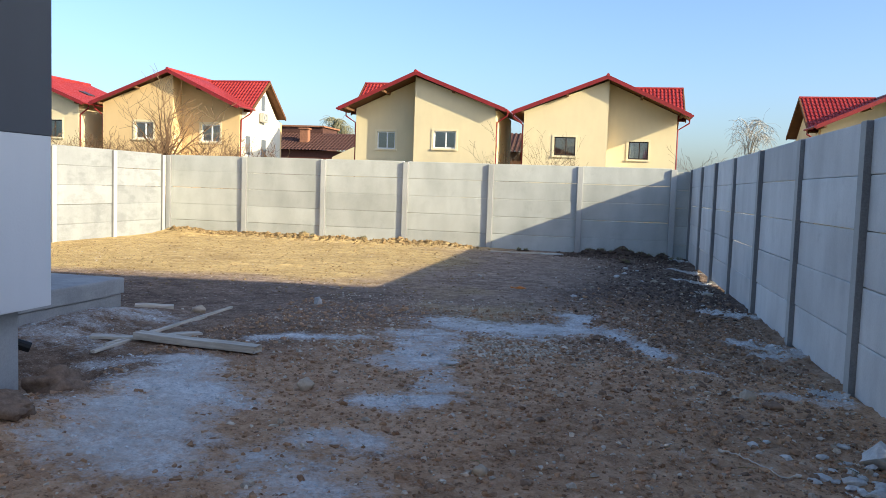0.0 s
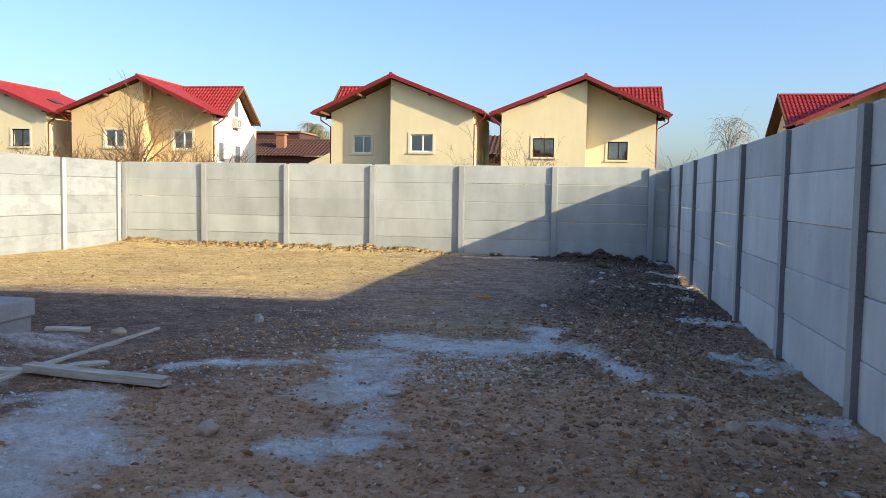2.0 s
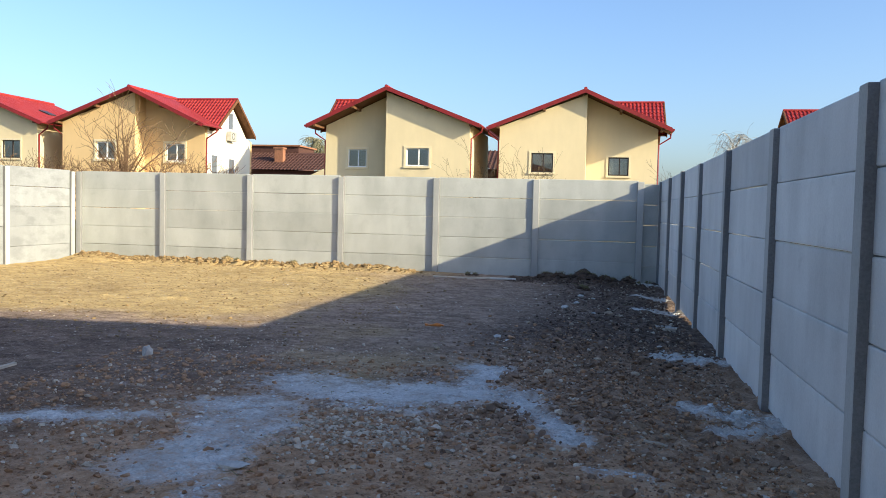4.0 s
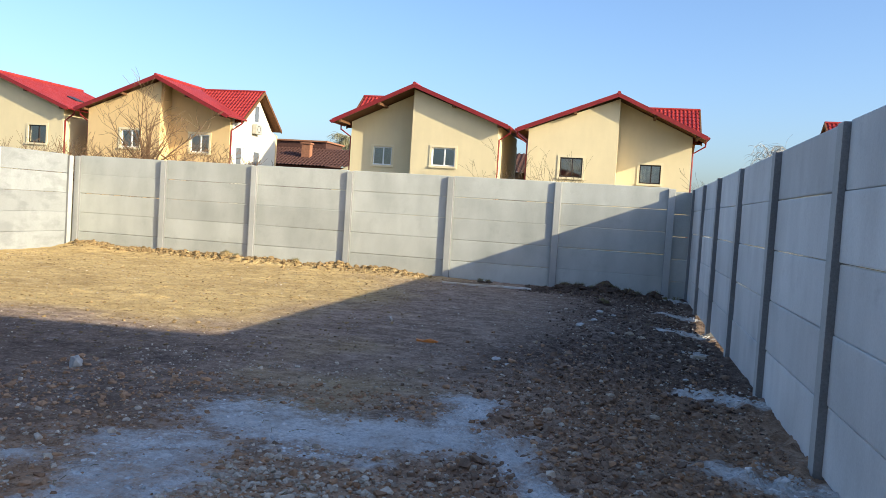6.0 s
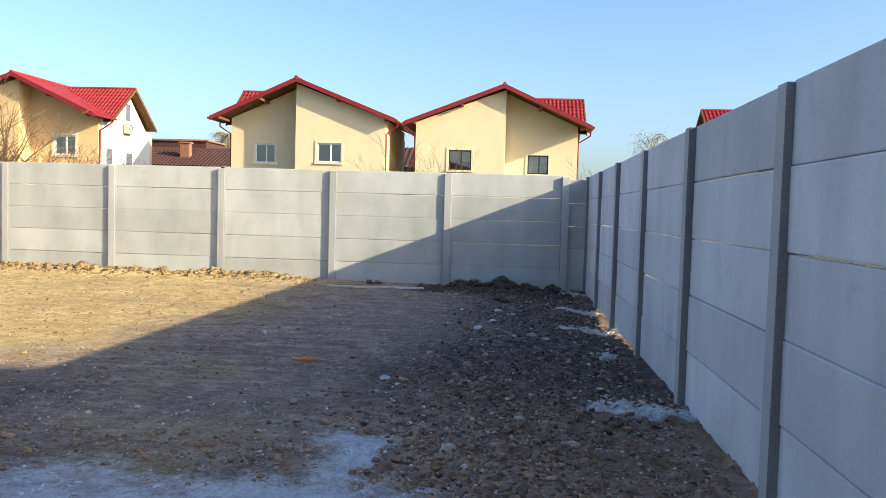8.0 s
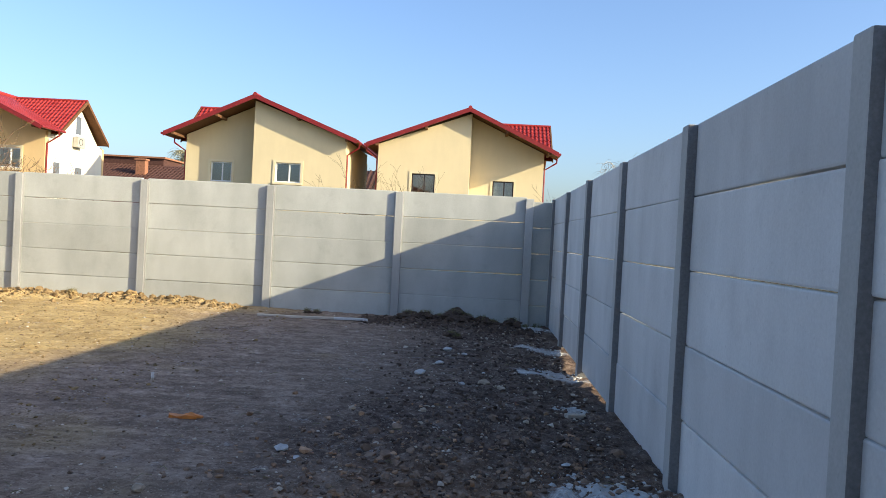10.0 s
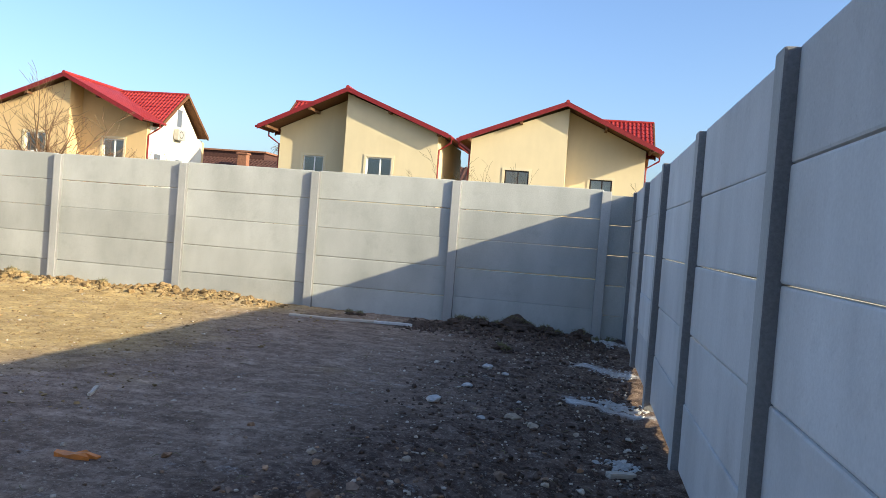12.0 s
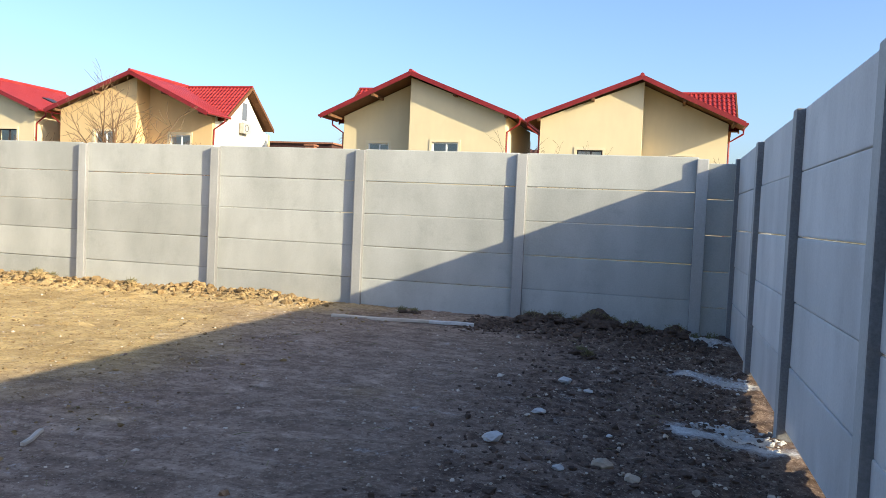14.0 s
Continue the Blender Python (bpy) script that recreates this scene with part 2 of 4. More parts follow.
def box(bm, x0, x1, y0, y1, z0, z1, bevel=0.0):
    r = bmesh.ops.create_cube(bm, size=1.0)
    vs = r["verts"]
    for v in vs:
        v.co = Vector((x0 + (v.co.x + 0.5) * (x1 - x0), y0 + (v.co.y + 0.5) * (y1 - y0), z0 + (v.co.z + 0.5) * (z1 - z0)))
    if bevel:
        es = list({e for v in vs for e in v.link_edges})
        bmesh.ops.bevel(bm, geom=es, offset=bevel, segments=2, affect="EDGES", profile=0.6)
    return bm


def prism(bm, pts, y0, y1):
    """A slab with the outline pts (x, z), from y0 to y1."""
    a = [bm.verts.new((x, y0, z)) for x, z in pts]
    b = [bm.verts.new((x, y1, z)) for x, z in pts]
    k = len(pts)
    fs = [bm.faces.new(a), bm.faces.new(b[::-1])]
    for i in range(k):
        fs.append(bm.faces.new((a[i], b[i], b[(i + 1) % k], a[(i + 1) % k])))
    bmesh.ops.recalc_face_normals(bm, faces=fs)
    return bm


def prism_x(bm, pts, x0, x1):
    """A slab with the outline pts (y, z), from x0 to x1."""
    a = [bm.verts.new((x0, y, z)) for y, z in pts]
    b = [bm.verts.new((x1, y, z)) for y, z in pts]
    k = len(pts)
    fs = [bm.faces.new(a), bm.faces.new(b[::-1])]
    for i in range(k):
        fs.append(bm.faces.new((a[i], b[i], b[(i + 1) % k], a[(i + 1) % k])))
    bmesh.ops.recalc_face_normals(bm, faces=fs)
    return bm


def slab4(bm, a, b, c, d, thick):
    """A sheet with four corners, given thickness downwards."""
    top = [bm.verts.new(p) for p in (a, b, c, d)]
    low = [bm.verts.new(Vector(p) - Vector((0, 0, thick))) for p in (a, b, c, d)]
    fs = [bm.faces.new(top), bm.faces.new(low[::-1])]
    for i in range(4):
        fs.append(bm.faces.new((top[i], low[i], low[(i + 1) % 4], top[(i + 1) % 4])))
    bmesh.ops.recalc_face_normals(bm, faces=fs)
    return bm


def tube(bm, path, radii, sides=6):
    rings = []
    for i, p in enumerate(path):
        p = Vector(p)
        a, b = Vector(path[max(0, i - 1)]), Vector(path[min(len(path) - 1, i + 1)])
        q = (b - a).to_track_quat("Z", "Y")
        r = radii[i] if isinstance(radii, (list, tuple)) else radii
        rings.append([bm.verts.new(p + q @ Vector((r * math.cos(6.2832 * k / sides), r * math.sin(6.2832 * k / sides), 0))) for k in range(sides)])
    for u, v in zip(rings, rings[1:]):
        for k in range(sides):
            bm.faces.new((u[k], u[(k + 1) % sides], v[(k + 1) % sides], v[k]))
    bm.faces.new(rings[0][::-1])
    bm.faces.new(rings[-1])
    return bm


def rock(rng, sx, sy, sz, sub=2, rough=0.22, sharp=False):
    """A stone: a lumpy rounded one, or a broken angular one."""
    bm = bmesh.new()
    if sharp:
        for _ in range(13 + 8 * sub):
            v = Vector((rng.gauss(0, 1), rng.gauss(0, 1), rng.gauss(0, 1))).normalized() * rng.uniform(0.8, 1.08)
            bm.verts.new((v.x * sx, v.y * sy, v.z * sz))
        r = bmesh.ops.convex_hull(bm, input=bm.verts[:])
        bmesh.ops.delete(bm, geom=list({g for g in r["geom_interior"] if isinstance(g, bmesh.types.BMVert)}), context="VERTS")
        if sub:
            bmesh.ops.subdivide_edges(bm, edges=bm.edges[:], cuts=2, use_grid_fill=True)
            off = Vector((rng.uniform(0, 50), rng.uniform(0, 50), rng.uniform(0, 50)))
            small = min(sx, sy, sz)
            for v in bm.verts:
                v.co += v.co.normalized() * small * (0.16 * noise.noise(v.co / small * 1.7 + off) + 0.09 * noise.noise(v.co / small * 5 + off))
        bm.verts.index_update()
        return bm
    bmesh.ops.create_icosphere(bm, subdivisions=sub, radius=1.0)
    off = Vector((rng.uniform(0, 50), rng.uniform(0, 50), rng.uniform(0, 50)))
    for v in bm.verts:
        d = 1 + rough * noise.noise(v.co * 1.3 + off) * 1.6 + rough * 0.8 * noise.noise(v.co * 3.1 + off) + rough * 0.5 * noise.noise(v.co * 8 + off)
        v.co = Vector((v.co.x * sx * d, v.co.y * sy * d, v.co.z * sz * d))
    return bm


# ---- ground ----
def smooth_step(a, b, x):
    u = np.clip((x - a) / (b - a), 0, 1)
    return u * u * (3 - 2 * u)


def wave(x, y, s, seed):
    """Soft rolling noise from summed sines, for whole arrays."""
    r = np.random.RandomState(seed)
    out = 0
    for _ in range(14):
        ang, k, ph = r.uniform(0, 6.2832), s * r.uniform(0.6, 1.7), r.uniform(0, 6.2832)
        out = out + np.sin((x * np.cos(ang) + y * np.sin(ang)) * k + ph)
    return out / 14 ** 0.5


def capsule(x, y, ax, ay, bx, by, r):
    """1 inside a rounded stroke from a to b, falling to 0 at its rim."""
    dx, dy = bx - ax, by - ay
    u = np.clip(((x - ax) * dx + (y - ay) * dy) / (dx * dx + dy * dy + 1e-9), 0, 1)
    d = np.hypot(x - ax - u * dx, y - ay - u * dy)
    return np.clip(1.25 - d / r * 0.75, 0, 1)


def ground_z(x, y):
    x, y = np.asarray(x, float), np.asarray(y, float)
    z = 0.07 + 0.012 * wave(x, y, 0.9, 3)
    z = z + 0.03 * smooth_step(-2.5, -5.0, x) * smooth_step(-8, -13, y)
    z = z - 0.075 * smooth_step(-1.6, -0.2, x) * smooth_step(1.2, 0.2, x)
    z = z - 0.06 * np.exp(-((y + 3.6) / 1.6) ** 2) * smooth_step(-0.55, -0.15, x) * smooth_step(0.6, 0.3, x)
    # soil ridge pushed up along the back fence
    lump = 0.5 + 0.5 * wave(x, y, 6.0, 5)
    ridge = np.exp(-((y + 0.42 + 0.12 * np.sin(x * 1.3)) / 0.27) ** 2) * smooth_step(-4.6, -5.6, x) * smooth_step(-13.2, -12.2, x)
    z = z + ridge * (0.05 + 0.05 * lump + 0.025 * np.abs(wave(x, y, 22, 41)))
    heap = np.exp(-((y + 0.62) / 0.33) ** 2) * smooth_step(-2.9, -2.1, x) * smooth_step(-0.35, -0.8, x)
    z = z + heap * (0.02 + 0.03 * lump)
    # pile by the left corner
    z = z + 0.12 * np.exp(-((x + 11.9) / 0.55) ** 2 - ((y + 0.7) / 0.5) ** 2)
    # pit and spoil at the foot of the house
    z = z - 0.15 * np.exp(-((x + 5.4) / 0.25) ** 2 - ((y + 14.05) / 0.4) ** 2)
    z = z + 0.10 * np.exp(-((x + 5.0) / 0.3) ** 2 - ((y + 15.3) / 0.5) ** 2)
    z = z + 0.13 * np.exp(-((x + 6.3) / 0.35) ** 2 - ((y + 12.4) / 0.9) ** 2)
    yard = smooth_step(-13.0, -12.6, x) * smooth_step(0.3, 0.0, x) * smooth_step(0.4, 0.0, y)
    rough = 0.35 + 0.65 * smooth_step(-2.6, -1.2, x) + 0.5 * np.exp(-((y + 0.5) / 0.6) ** 2)
    churn = smooth_step(-2.6, -1.6, x) * smooth_step(-12.5, -11, y) * smooth_step(-6, -8, y)
    z = z + yard * rough * (0.007 * wave(x, y, 14, 7) + (0.008 + 0.006 * churn) * wave(x, y, 33, 8))
    # broken crumbly crust
    crust = np.abs(wave(x, y, 46, 61)) + 0.6 * np.abs(wave(x, y, 95, 62))
    z = z + yard * crust * (0.0045 + 0.006 * churn + 0.003 * smooth_step(-11, -13, y))
    # a line of turned soil left by a wheel
    for yy, xa, xb in ((-5.25, -9.5, -5.0), (-6.35, -10.0, -6.2), (-3.2, -8.0, -4.4)):
        z = z + yard * 0.03 * np.exp(-((y - yy - 0.12 * np.sin(x * 0.9)) / 0.06) ** 2) * smooth_step(xa, xa + 0.5, x) * smooth_step(xb, xb - 0.5, x) * np.clip(0.4 + wave(x, y, 9, 63), 0, 1)
    # tyre and rake marks, running across the yard
    z = z + yard * 0.004 * np.sin(y * 9 + 1.6 * np.sin(x * 0.7) + 0.8 * np.sin(x * 2.3 + y)) * smooth_step(-1.5, -3.0, x) * smooth_step(-9.5, -8.0, y)
    return z


def axis(a, b, step, far):
    core = list(np.arange(a, b + step / 2, step))
    out, d = [], step
    p = b
    while p < far:
        d *= 1.35
        p += d
        out.append(p)
    low, d, p = [], step, a
    while p > -far:
        d *= 1.35
        p -= d
        low.append(p)
    return np.array(low[::-1] + core + out)


STROKES = [
    (-4.75, -13.45, -4.65, -13.8, 0.26, 1.0), (-4.7, -13.95, -4.35, -14.3, 0.32, 1.0), (-4.5, -14.5, -4.25, -14.75, 0.33, 1.0), (-4.35, -15.1, -4.1, -15.3, 0.27, 0.95), (-4.2, -14.15, -3.9, -14.3, 0.12, 0.8),
    (-3.3, -14.7, -2.95, -14.7, 0.17, 0.85), (-3.5, -15.2, -3.05, -15.4, 0.25, 0.64), (-3.2, -13.85, -2.95, -13.78, 0.16, 0.9),
    (-3.35, -12.8, -3.32, -11.7, 0.18, 0.9), (-3.15, -12.7, -3.12, -12.0, 0.15, 0.85), (-2.98, -13.5, -3.1, -12.9, 0.11, 0.78),
    (-4.68, -12.52, -4.42, -12.1, 0.12, 0.85), (-4.42, -12.1, -3.98, -12.0, 0.11, 0.82),
]
STROKES += [
    (-3.45, -10.65, -3.2, -10.75, 0.25, 0.95), (-3.2, -10.85, -2.6, -10.95, 0.26, 0.92), (-2.6, -10.85, -1.95, -10.75, 0.3, 0.98), (-2.1, -10.3, -1.8, -11.05, 0.17, 0.95), (-1.75, -11.2, -1.4, -11.75, 0.12, 0.85),
    (-3.65, -11.65, -3.3, -11.4, 0.2, 0.9), (-3.55, -12.0, -3.3, -11.8, 0.19, 0.85), (-2.12, -9.85, -2.0, -10.1, 0.14, 1.0), (-2.9, -11.3, -2.4, -11.3, 0.1, 0.7),
    (-0.5, -11.1, -0.2, -10.85, 0.11, 0.85), (-0.65, -12.7, -0.2, -12.62, 0.12, 0.78), (-1.25, -12.3, -1.05, -12.3, 0.06, 0.7),
    (-6.6, -12.35, -6.0, -12.0, 0.33, 0.6), (-6.25, -12.8, -5.85, -13.2, 0.26, 0.55), (-5.4, -13.6, -5.1, -13.5, 0.12, 0.7),
]


def cement_amount(x, y):
    """How much cement dust lies at a place."""
    cem = np.zeros_like(x)
    wob = 0.07 * wave(x, y, 5.0, 11), 0.07 * wave(x, y, 5.0, 12)
    for ax, ay, bx, by, r, k in STROKES:
        cem = np.maximum(cem, k * capsule(x + wob[0], y + wob[1], ax, ay, bx, by, r * 1.2))
    for py in (0, 1, 2, 4, 5):
        yy = -0.35 - 2.04 * py
        cem = np.maximum(cem, 0.95 * capsule(x + wob[0], y + wob[1], -0.55, yy, -0.05, yy - 0.05, 0.16))
    return np.clip(cem, 0, 1.1)


def build_ground():
    xs, ys = axis(-12.9, 0.3, 0.032, 2500), axis(-18.6, 0.2, 0.032, 2500)
    gx, gy = np.meshgrid(xs, ys)
    gz = ground_z(gx, gy)
    outside = np.maximum(np.maximum(gx - 3, -14 - gx), np.maximum(gy - 2, -26 - gy))
    gz = np.where(outside > 0, 0.05, gz)
    cem = cement_amount(gx.ravel(), gy.ravel())
    gz = gz + (cem * (0.004 + 0.011 * np.abs(wave(gx, gy, 50, 71)).ravel() * np.abs(wave(gx, gy, 7, 72)).ravel())).reshape(gz.shape)
    nx, ny = len(xs), len(ys)
    co = np.stack((gx, gy, gz), -1).reshape(-1, 3)
    i = np.arange(nx * ny).reshape(ny, nx)
    quads = np.stack((i[:-1, :-1], i[:-1, 1:], i[1:, 1:], i[1:, :-1]), -1).reshape(-1, 4)
    me = bpy.data.meshes.new("ground")
    me.from_pydata(co.tolist(), [], quads.tolist())
    me.materials.append(SOIL)
    for p in me.polygons:
        p.use_smooth = True
    x, y = gx.ravel(), gy.ravel()
    # dampness map; its dry corner follows the shadow edge, so shade is painted in
    damp_shade = 0.52 + 0.10 * wave(x, y, 0.8, 21)
    damp_shade = damp_shade + 0.45 * smooth_step(-2.9, -1.3, x + 0.3 * wave(x, y, 1.3, 22)) * smooth_step(-11, -7.5, y)
    damp_shade = damp_shade + 0.34 * smooth_step(-3.4, -4.4, x + 0.3 * wave(x, y, 1.1, 25)) * smooth_step(-13.6, -12.8, y) * smooth_step(-8.0, -9.0, y)
    damp_shade = damp_shade - 0.48 * smooth_step(-9.2, -6.8, y + 0.5 * wave(x, y, 0.9, 23)) * smooth_step(-3.6, -6.0, x + 0.4 * wave(x, y, 1.0, 24))
    # dark of the pit by the plinth, put into the soil colour
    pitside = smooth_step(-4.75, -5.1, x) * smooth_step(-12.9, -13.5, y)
    damp_shade = damp_shade + 0.4 * pitside
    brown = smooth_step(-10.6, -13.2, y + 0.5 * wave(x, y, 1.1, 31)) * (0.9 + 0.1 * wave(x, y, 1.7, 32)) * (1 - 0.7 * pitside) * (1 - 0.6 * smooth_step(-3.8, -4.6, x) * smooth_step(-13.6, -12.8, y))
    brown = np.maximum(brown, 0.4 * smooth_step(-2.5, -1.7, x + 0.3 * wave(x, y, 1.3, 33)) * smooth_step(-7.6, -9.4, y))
    grassy = np.where(outside.ravel() > 0, 1.0, 0.0)
    for name, vals in (("cement", cem), ("damp_shade", np.clip(damp_shade, 0, 1)), ("grassy", grassy), ("brown", np.clip(brown, 0, 1))):
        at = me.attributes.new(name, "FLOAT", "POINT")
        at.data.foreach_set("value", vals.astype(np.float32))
    return tagged(new("ground", me), "bare trodden brown soil with grey cement dust patches", "ground", kind="structure")


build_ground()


def gz(x, y):
    return float(ground_z(x, y))


# ---- precast fences ----
PITCH, ROW = 2.06, 0.41


def fence_post_mesh():
    bm = bmesh.new()
    box(bm, -0.066, 0.066, -0.05, 0.10, -0.45, 2.025, 0.012)
    me = to_mesh("post", bm, CONCRETE_POST)
    me.materials.append(POST_SIDE_SHADE)
    # faces across the fence line take the painted shade
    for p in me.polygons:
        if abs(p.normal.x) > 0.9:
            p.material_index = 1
    return me


def fence_panel_mesh(name, w, h, material):
    bm = bmesh.new()
    box(bm, -w / 2, w / 2, 0.0, 0.05, 0.0, h, 0.011)
    return to_mesh(name, bm, material)


def fence(name, label, origin, turn, posts, panel_mat, skip_first=False, gaps=0.004, seed=1, short=None):
    """A row of posts along local x, with five panels in each bay; local -y faces the yard."""
    rng = random.Random(seed)
    base = thing(name, label, "fence", pose(*origin, 0, 0, turn), kind="structure")
    post = fence_post_mesh()
    panel = fence_panel_mesh("panel", PITCH - 0.09, ROW - gaps, panel_mat)
    for i in range(posts):
        if not (skip_first and i == 0):
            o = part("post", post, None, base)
            o.location = (i * PITCH, rng.uniform(-0.004, 0.004), rng.uniform(-0.012, 0.008))
            o.rotation_euler = (rng.uniform(-0.004, 0.004), rng.uniform(-0.003, 0.003), 0)
        if i == posts - 1:
            break
        for r in range(5):
            o = part("panel", panel, None, base)
            o.location = ((i + 0.5) * PITCH, rng.uniform(-0.003, 0.004), 1.64 - ROW * r + rng.uniform(-0.003, 0.003))
            o.scale.z = 1.0 if r else 0.985
            o.rotation_euler = (rng.uniform(-0.006, 0.006), rng.uniform(-0.0022, 0.0022), rng.uniform(-0.002, 0.002))
    return base


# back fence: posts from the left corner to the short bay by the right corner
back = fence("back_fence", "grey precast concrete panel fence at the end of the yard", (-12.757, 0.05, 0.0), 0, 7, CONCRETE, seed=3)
for r in range(5):
    bm = bmesh.new()
    box(bm, 0, 0.31, 0, 0.05, 0, ROW - 0.005, 0.011)
    o = part("panel", bm, CONCRETE, back)
    o.location = (12.757 - 0.345, 0.005, 1.57 - ROW * r)
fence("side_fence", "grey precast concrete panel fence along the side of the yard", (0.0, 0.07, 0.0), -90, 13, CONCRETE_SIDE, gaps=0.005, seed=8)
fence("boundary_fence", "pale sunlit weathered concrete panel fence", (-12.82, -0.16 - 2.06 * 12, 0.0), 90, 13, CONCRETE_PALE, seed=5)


# ---- the owner's house beside the path ----
def own_house():
    h = thing("house", "unfinished house with white and dark grey rendered walls", "house", pose(-5.42, -14.05, 0))
    bm = bmesh.new()
    box(bm, -8.6, 0, -11.5, 0, 0.575, 1.68, 0.008)
    part("lower_wall", bm, WHITE_RENDER, h, "smooth white rendered lower wall")
    bm = bmesh.new()
    box(bm, -8.6, 0.004, -11.5, 0.004, 1.6802, 5.9, 0.008)
    part("upper_wall", bm, GREY_RENDER, h, "dark grey rendered upper wall")
    bm = bmesh.new()
    box(bm, -8.4, -0.13, -11.3, -0.15, -0.4, 0.575)
    part("plinth", bm, SLAB, h, "bare grey concrete plinth")
    bm = bmesh.new()
    prism(bm, [(-9.1, 5.9), (0.5, 5.9), (-4.3, 7.3)], -12, 0.5)
    part("roof", bm, RED_ROOF, h)
    bm = bmesh.new()
    tube(bm, [(-0.3, -0.14, 0.33), (-0.24, -0.06, 0.32), (-0.16, 0.0, 0.28)], 0.035, 10)
    part("drain_pipe", bm, BLACK, h, "short black plastic drain pipe")


own_house()


def terrace():
    t = thing("concrete_terrace", "rough cast grey concrete terrace slab behind the house", "terrace", pose(-6.66, -11.3, 0))
    for name, x1, y1, z0, z1 in (("footing", -0.025, -0.025, -0.2, 0.245), ("slab", 0.0, 0.0, 0.247, 0.41)):
        bm = bmesh.new()
        box(bm, -3.2, x1, -2.75, y1, z0, z1, 0.02)
        bmesh.ops.subdivide_edges(bm, edges=bm.edges[:], cuts=7, use_grid_fill=True)
        for v in bm.verts:
            k = noise.noise(v.co * 2.3) * 0.014 + noise.noise(v.co * 9.0) * 0.008
            v.co += Vector((k, k * 0.7, k * 0.7))
        part(name, bm, SLAB, t)


terrace()


# ---- red roofed houses ----
def window(parent, x0, x1, z0, z1, y, frame_mat, curtain=False, mullion=0.55):
    """A two-leaf window set in an opening of a wall whose face is at y and looks to -y."""
    bm = bmesh.new()
    f = 0.075
    d0, d1 = y + 0.08, y + 0.15
    box(bm, x0, x1, d0, d1, z0, z0 + f)
    box(bm, x0, x1, d0, d1, z1 - f, z1)
    box(bm, x0, x0 + f, d0, d1, z0 + f, z1 - f)
    box(bm, x1 - f, x1, d0, d1, z0 + f, z1 - f)
    xm = x0 + (x1 - x0) * mullion
    box(bm, xm - f / 2, xm + f / 2, d0 - 0.012, d1, z0 + f, z1 - f)
    w = part("window", bm, frame_mat, parent, "two leaf window in a %s frame" % ("white" if frame_mat == WHITE_PVC else "dark brown"))
    for a, b in ((x0 + f, xm - f / 2), (xm + f / 2, x1 - f)):
        bm = bmesh.new()
        box(bm, a, b, y + 0.11, y + 0.122, z0 + f, z1 - f)
        g = part("pane", bm, GLASS, w)
        g.visible_shadow = False
    if curtain:
        bm = bmesh.new()
        k = 14
        vs = []
        for i in range(k + 1):
            xx = x0 + (x1 - x0) * i / k
            yy = y + 0.30 + 0.03 * (i % 2)
            vs.append((bm.verts.new((xx, yy, z0)), bm.verts.new((xx, yy, z1))))
        for u, v in zip(vs, vs[1:]):
            bm.faces.new((u[0], v[0], v[1], u[1]))
        bmesh.ops.solidify(bm, geom=bm.faces[:], thickness=0.004)
        part("curtain", bm, CURTAIN, w, "pale net curtain")
    bm = bmesh.new()
    box(bm, x0 - 0.14, x1 + 0.14, y - 0.09, y - 0.003, z0 - 0.13, z0 - 0.01, 0.01)
    part("sill", bm, PALE_TRIM, w)
    bm = bmesh.new()
    box(bm, x0 - 0.14, x0, y - 0.035, y - 0.003, z0 - 0.01, z1)
    box(bm, x1, x1 + 0.14, y - 0.035, y - 0.003, z0 - 0.01, z1)
    box(bm, x0 - 0.14, x1 + 0.14, y - 0.035, y - 0.003, z1, z1 + 0.14)
    part("surround", bm, PALE_TRIM, w)


def holed_wall(x0, x1, y0, y1, zlow, top, hole):
    """A wall in the x direction with one window opening; top(x) is its upper edge."""
    a, b, c, d = hole
    bm = bmesh.new()
    outer, inner = [(x0, zlow), (x1, zlow), (x1, top(x1)), (x0, top(x0))], [(a, c), (b, c), (b, d), (a, d)]
    rings = []
    for y in (y0, y1):
        rings.append(([bm.verts.new((x, y, z)) for x, z in outer], [bm.verts.new((x, y, z)) for x, z in inner]))
    (of, nf), (ob_, nb) = rings
    for i in range(4):
        k = (i + 1) % 4
        for q in ((of[i], of[k], nf[k], nf[i]), (ob_[i], nb[i], nb[k], ob_[k]), (of[i], ob_[i], ob_[k], of[k]), (nf[i], nf[k], nb[k], nb[i])):
            bm.faces.new(q)
    bmesh.ops.recalc_face_normals(bm, faces=bm.faces[:])
    return bm


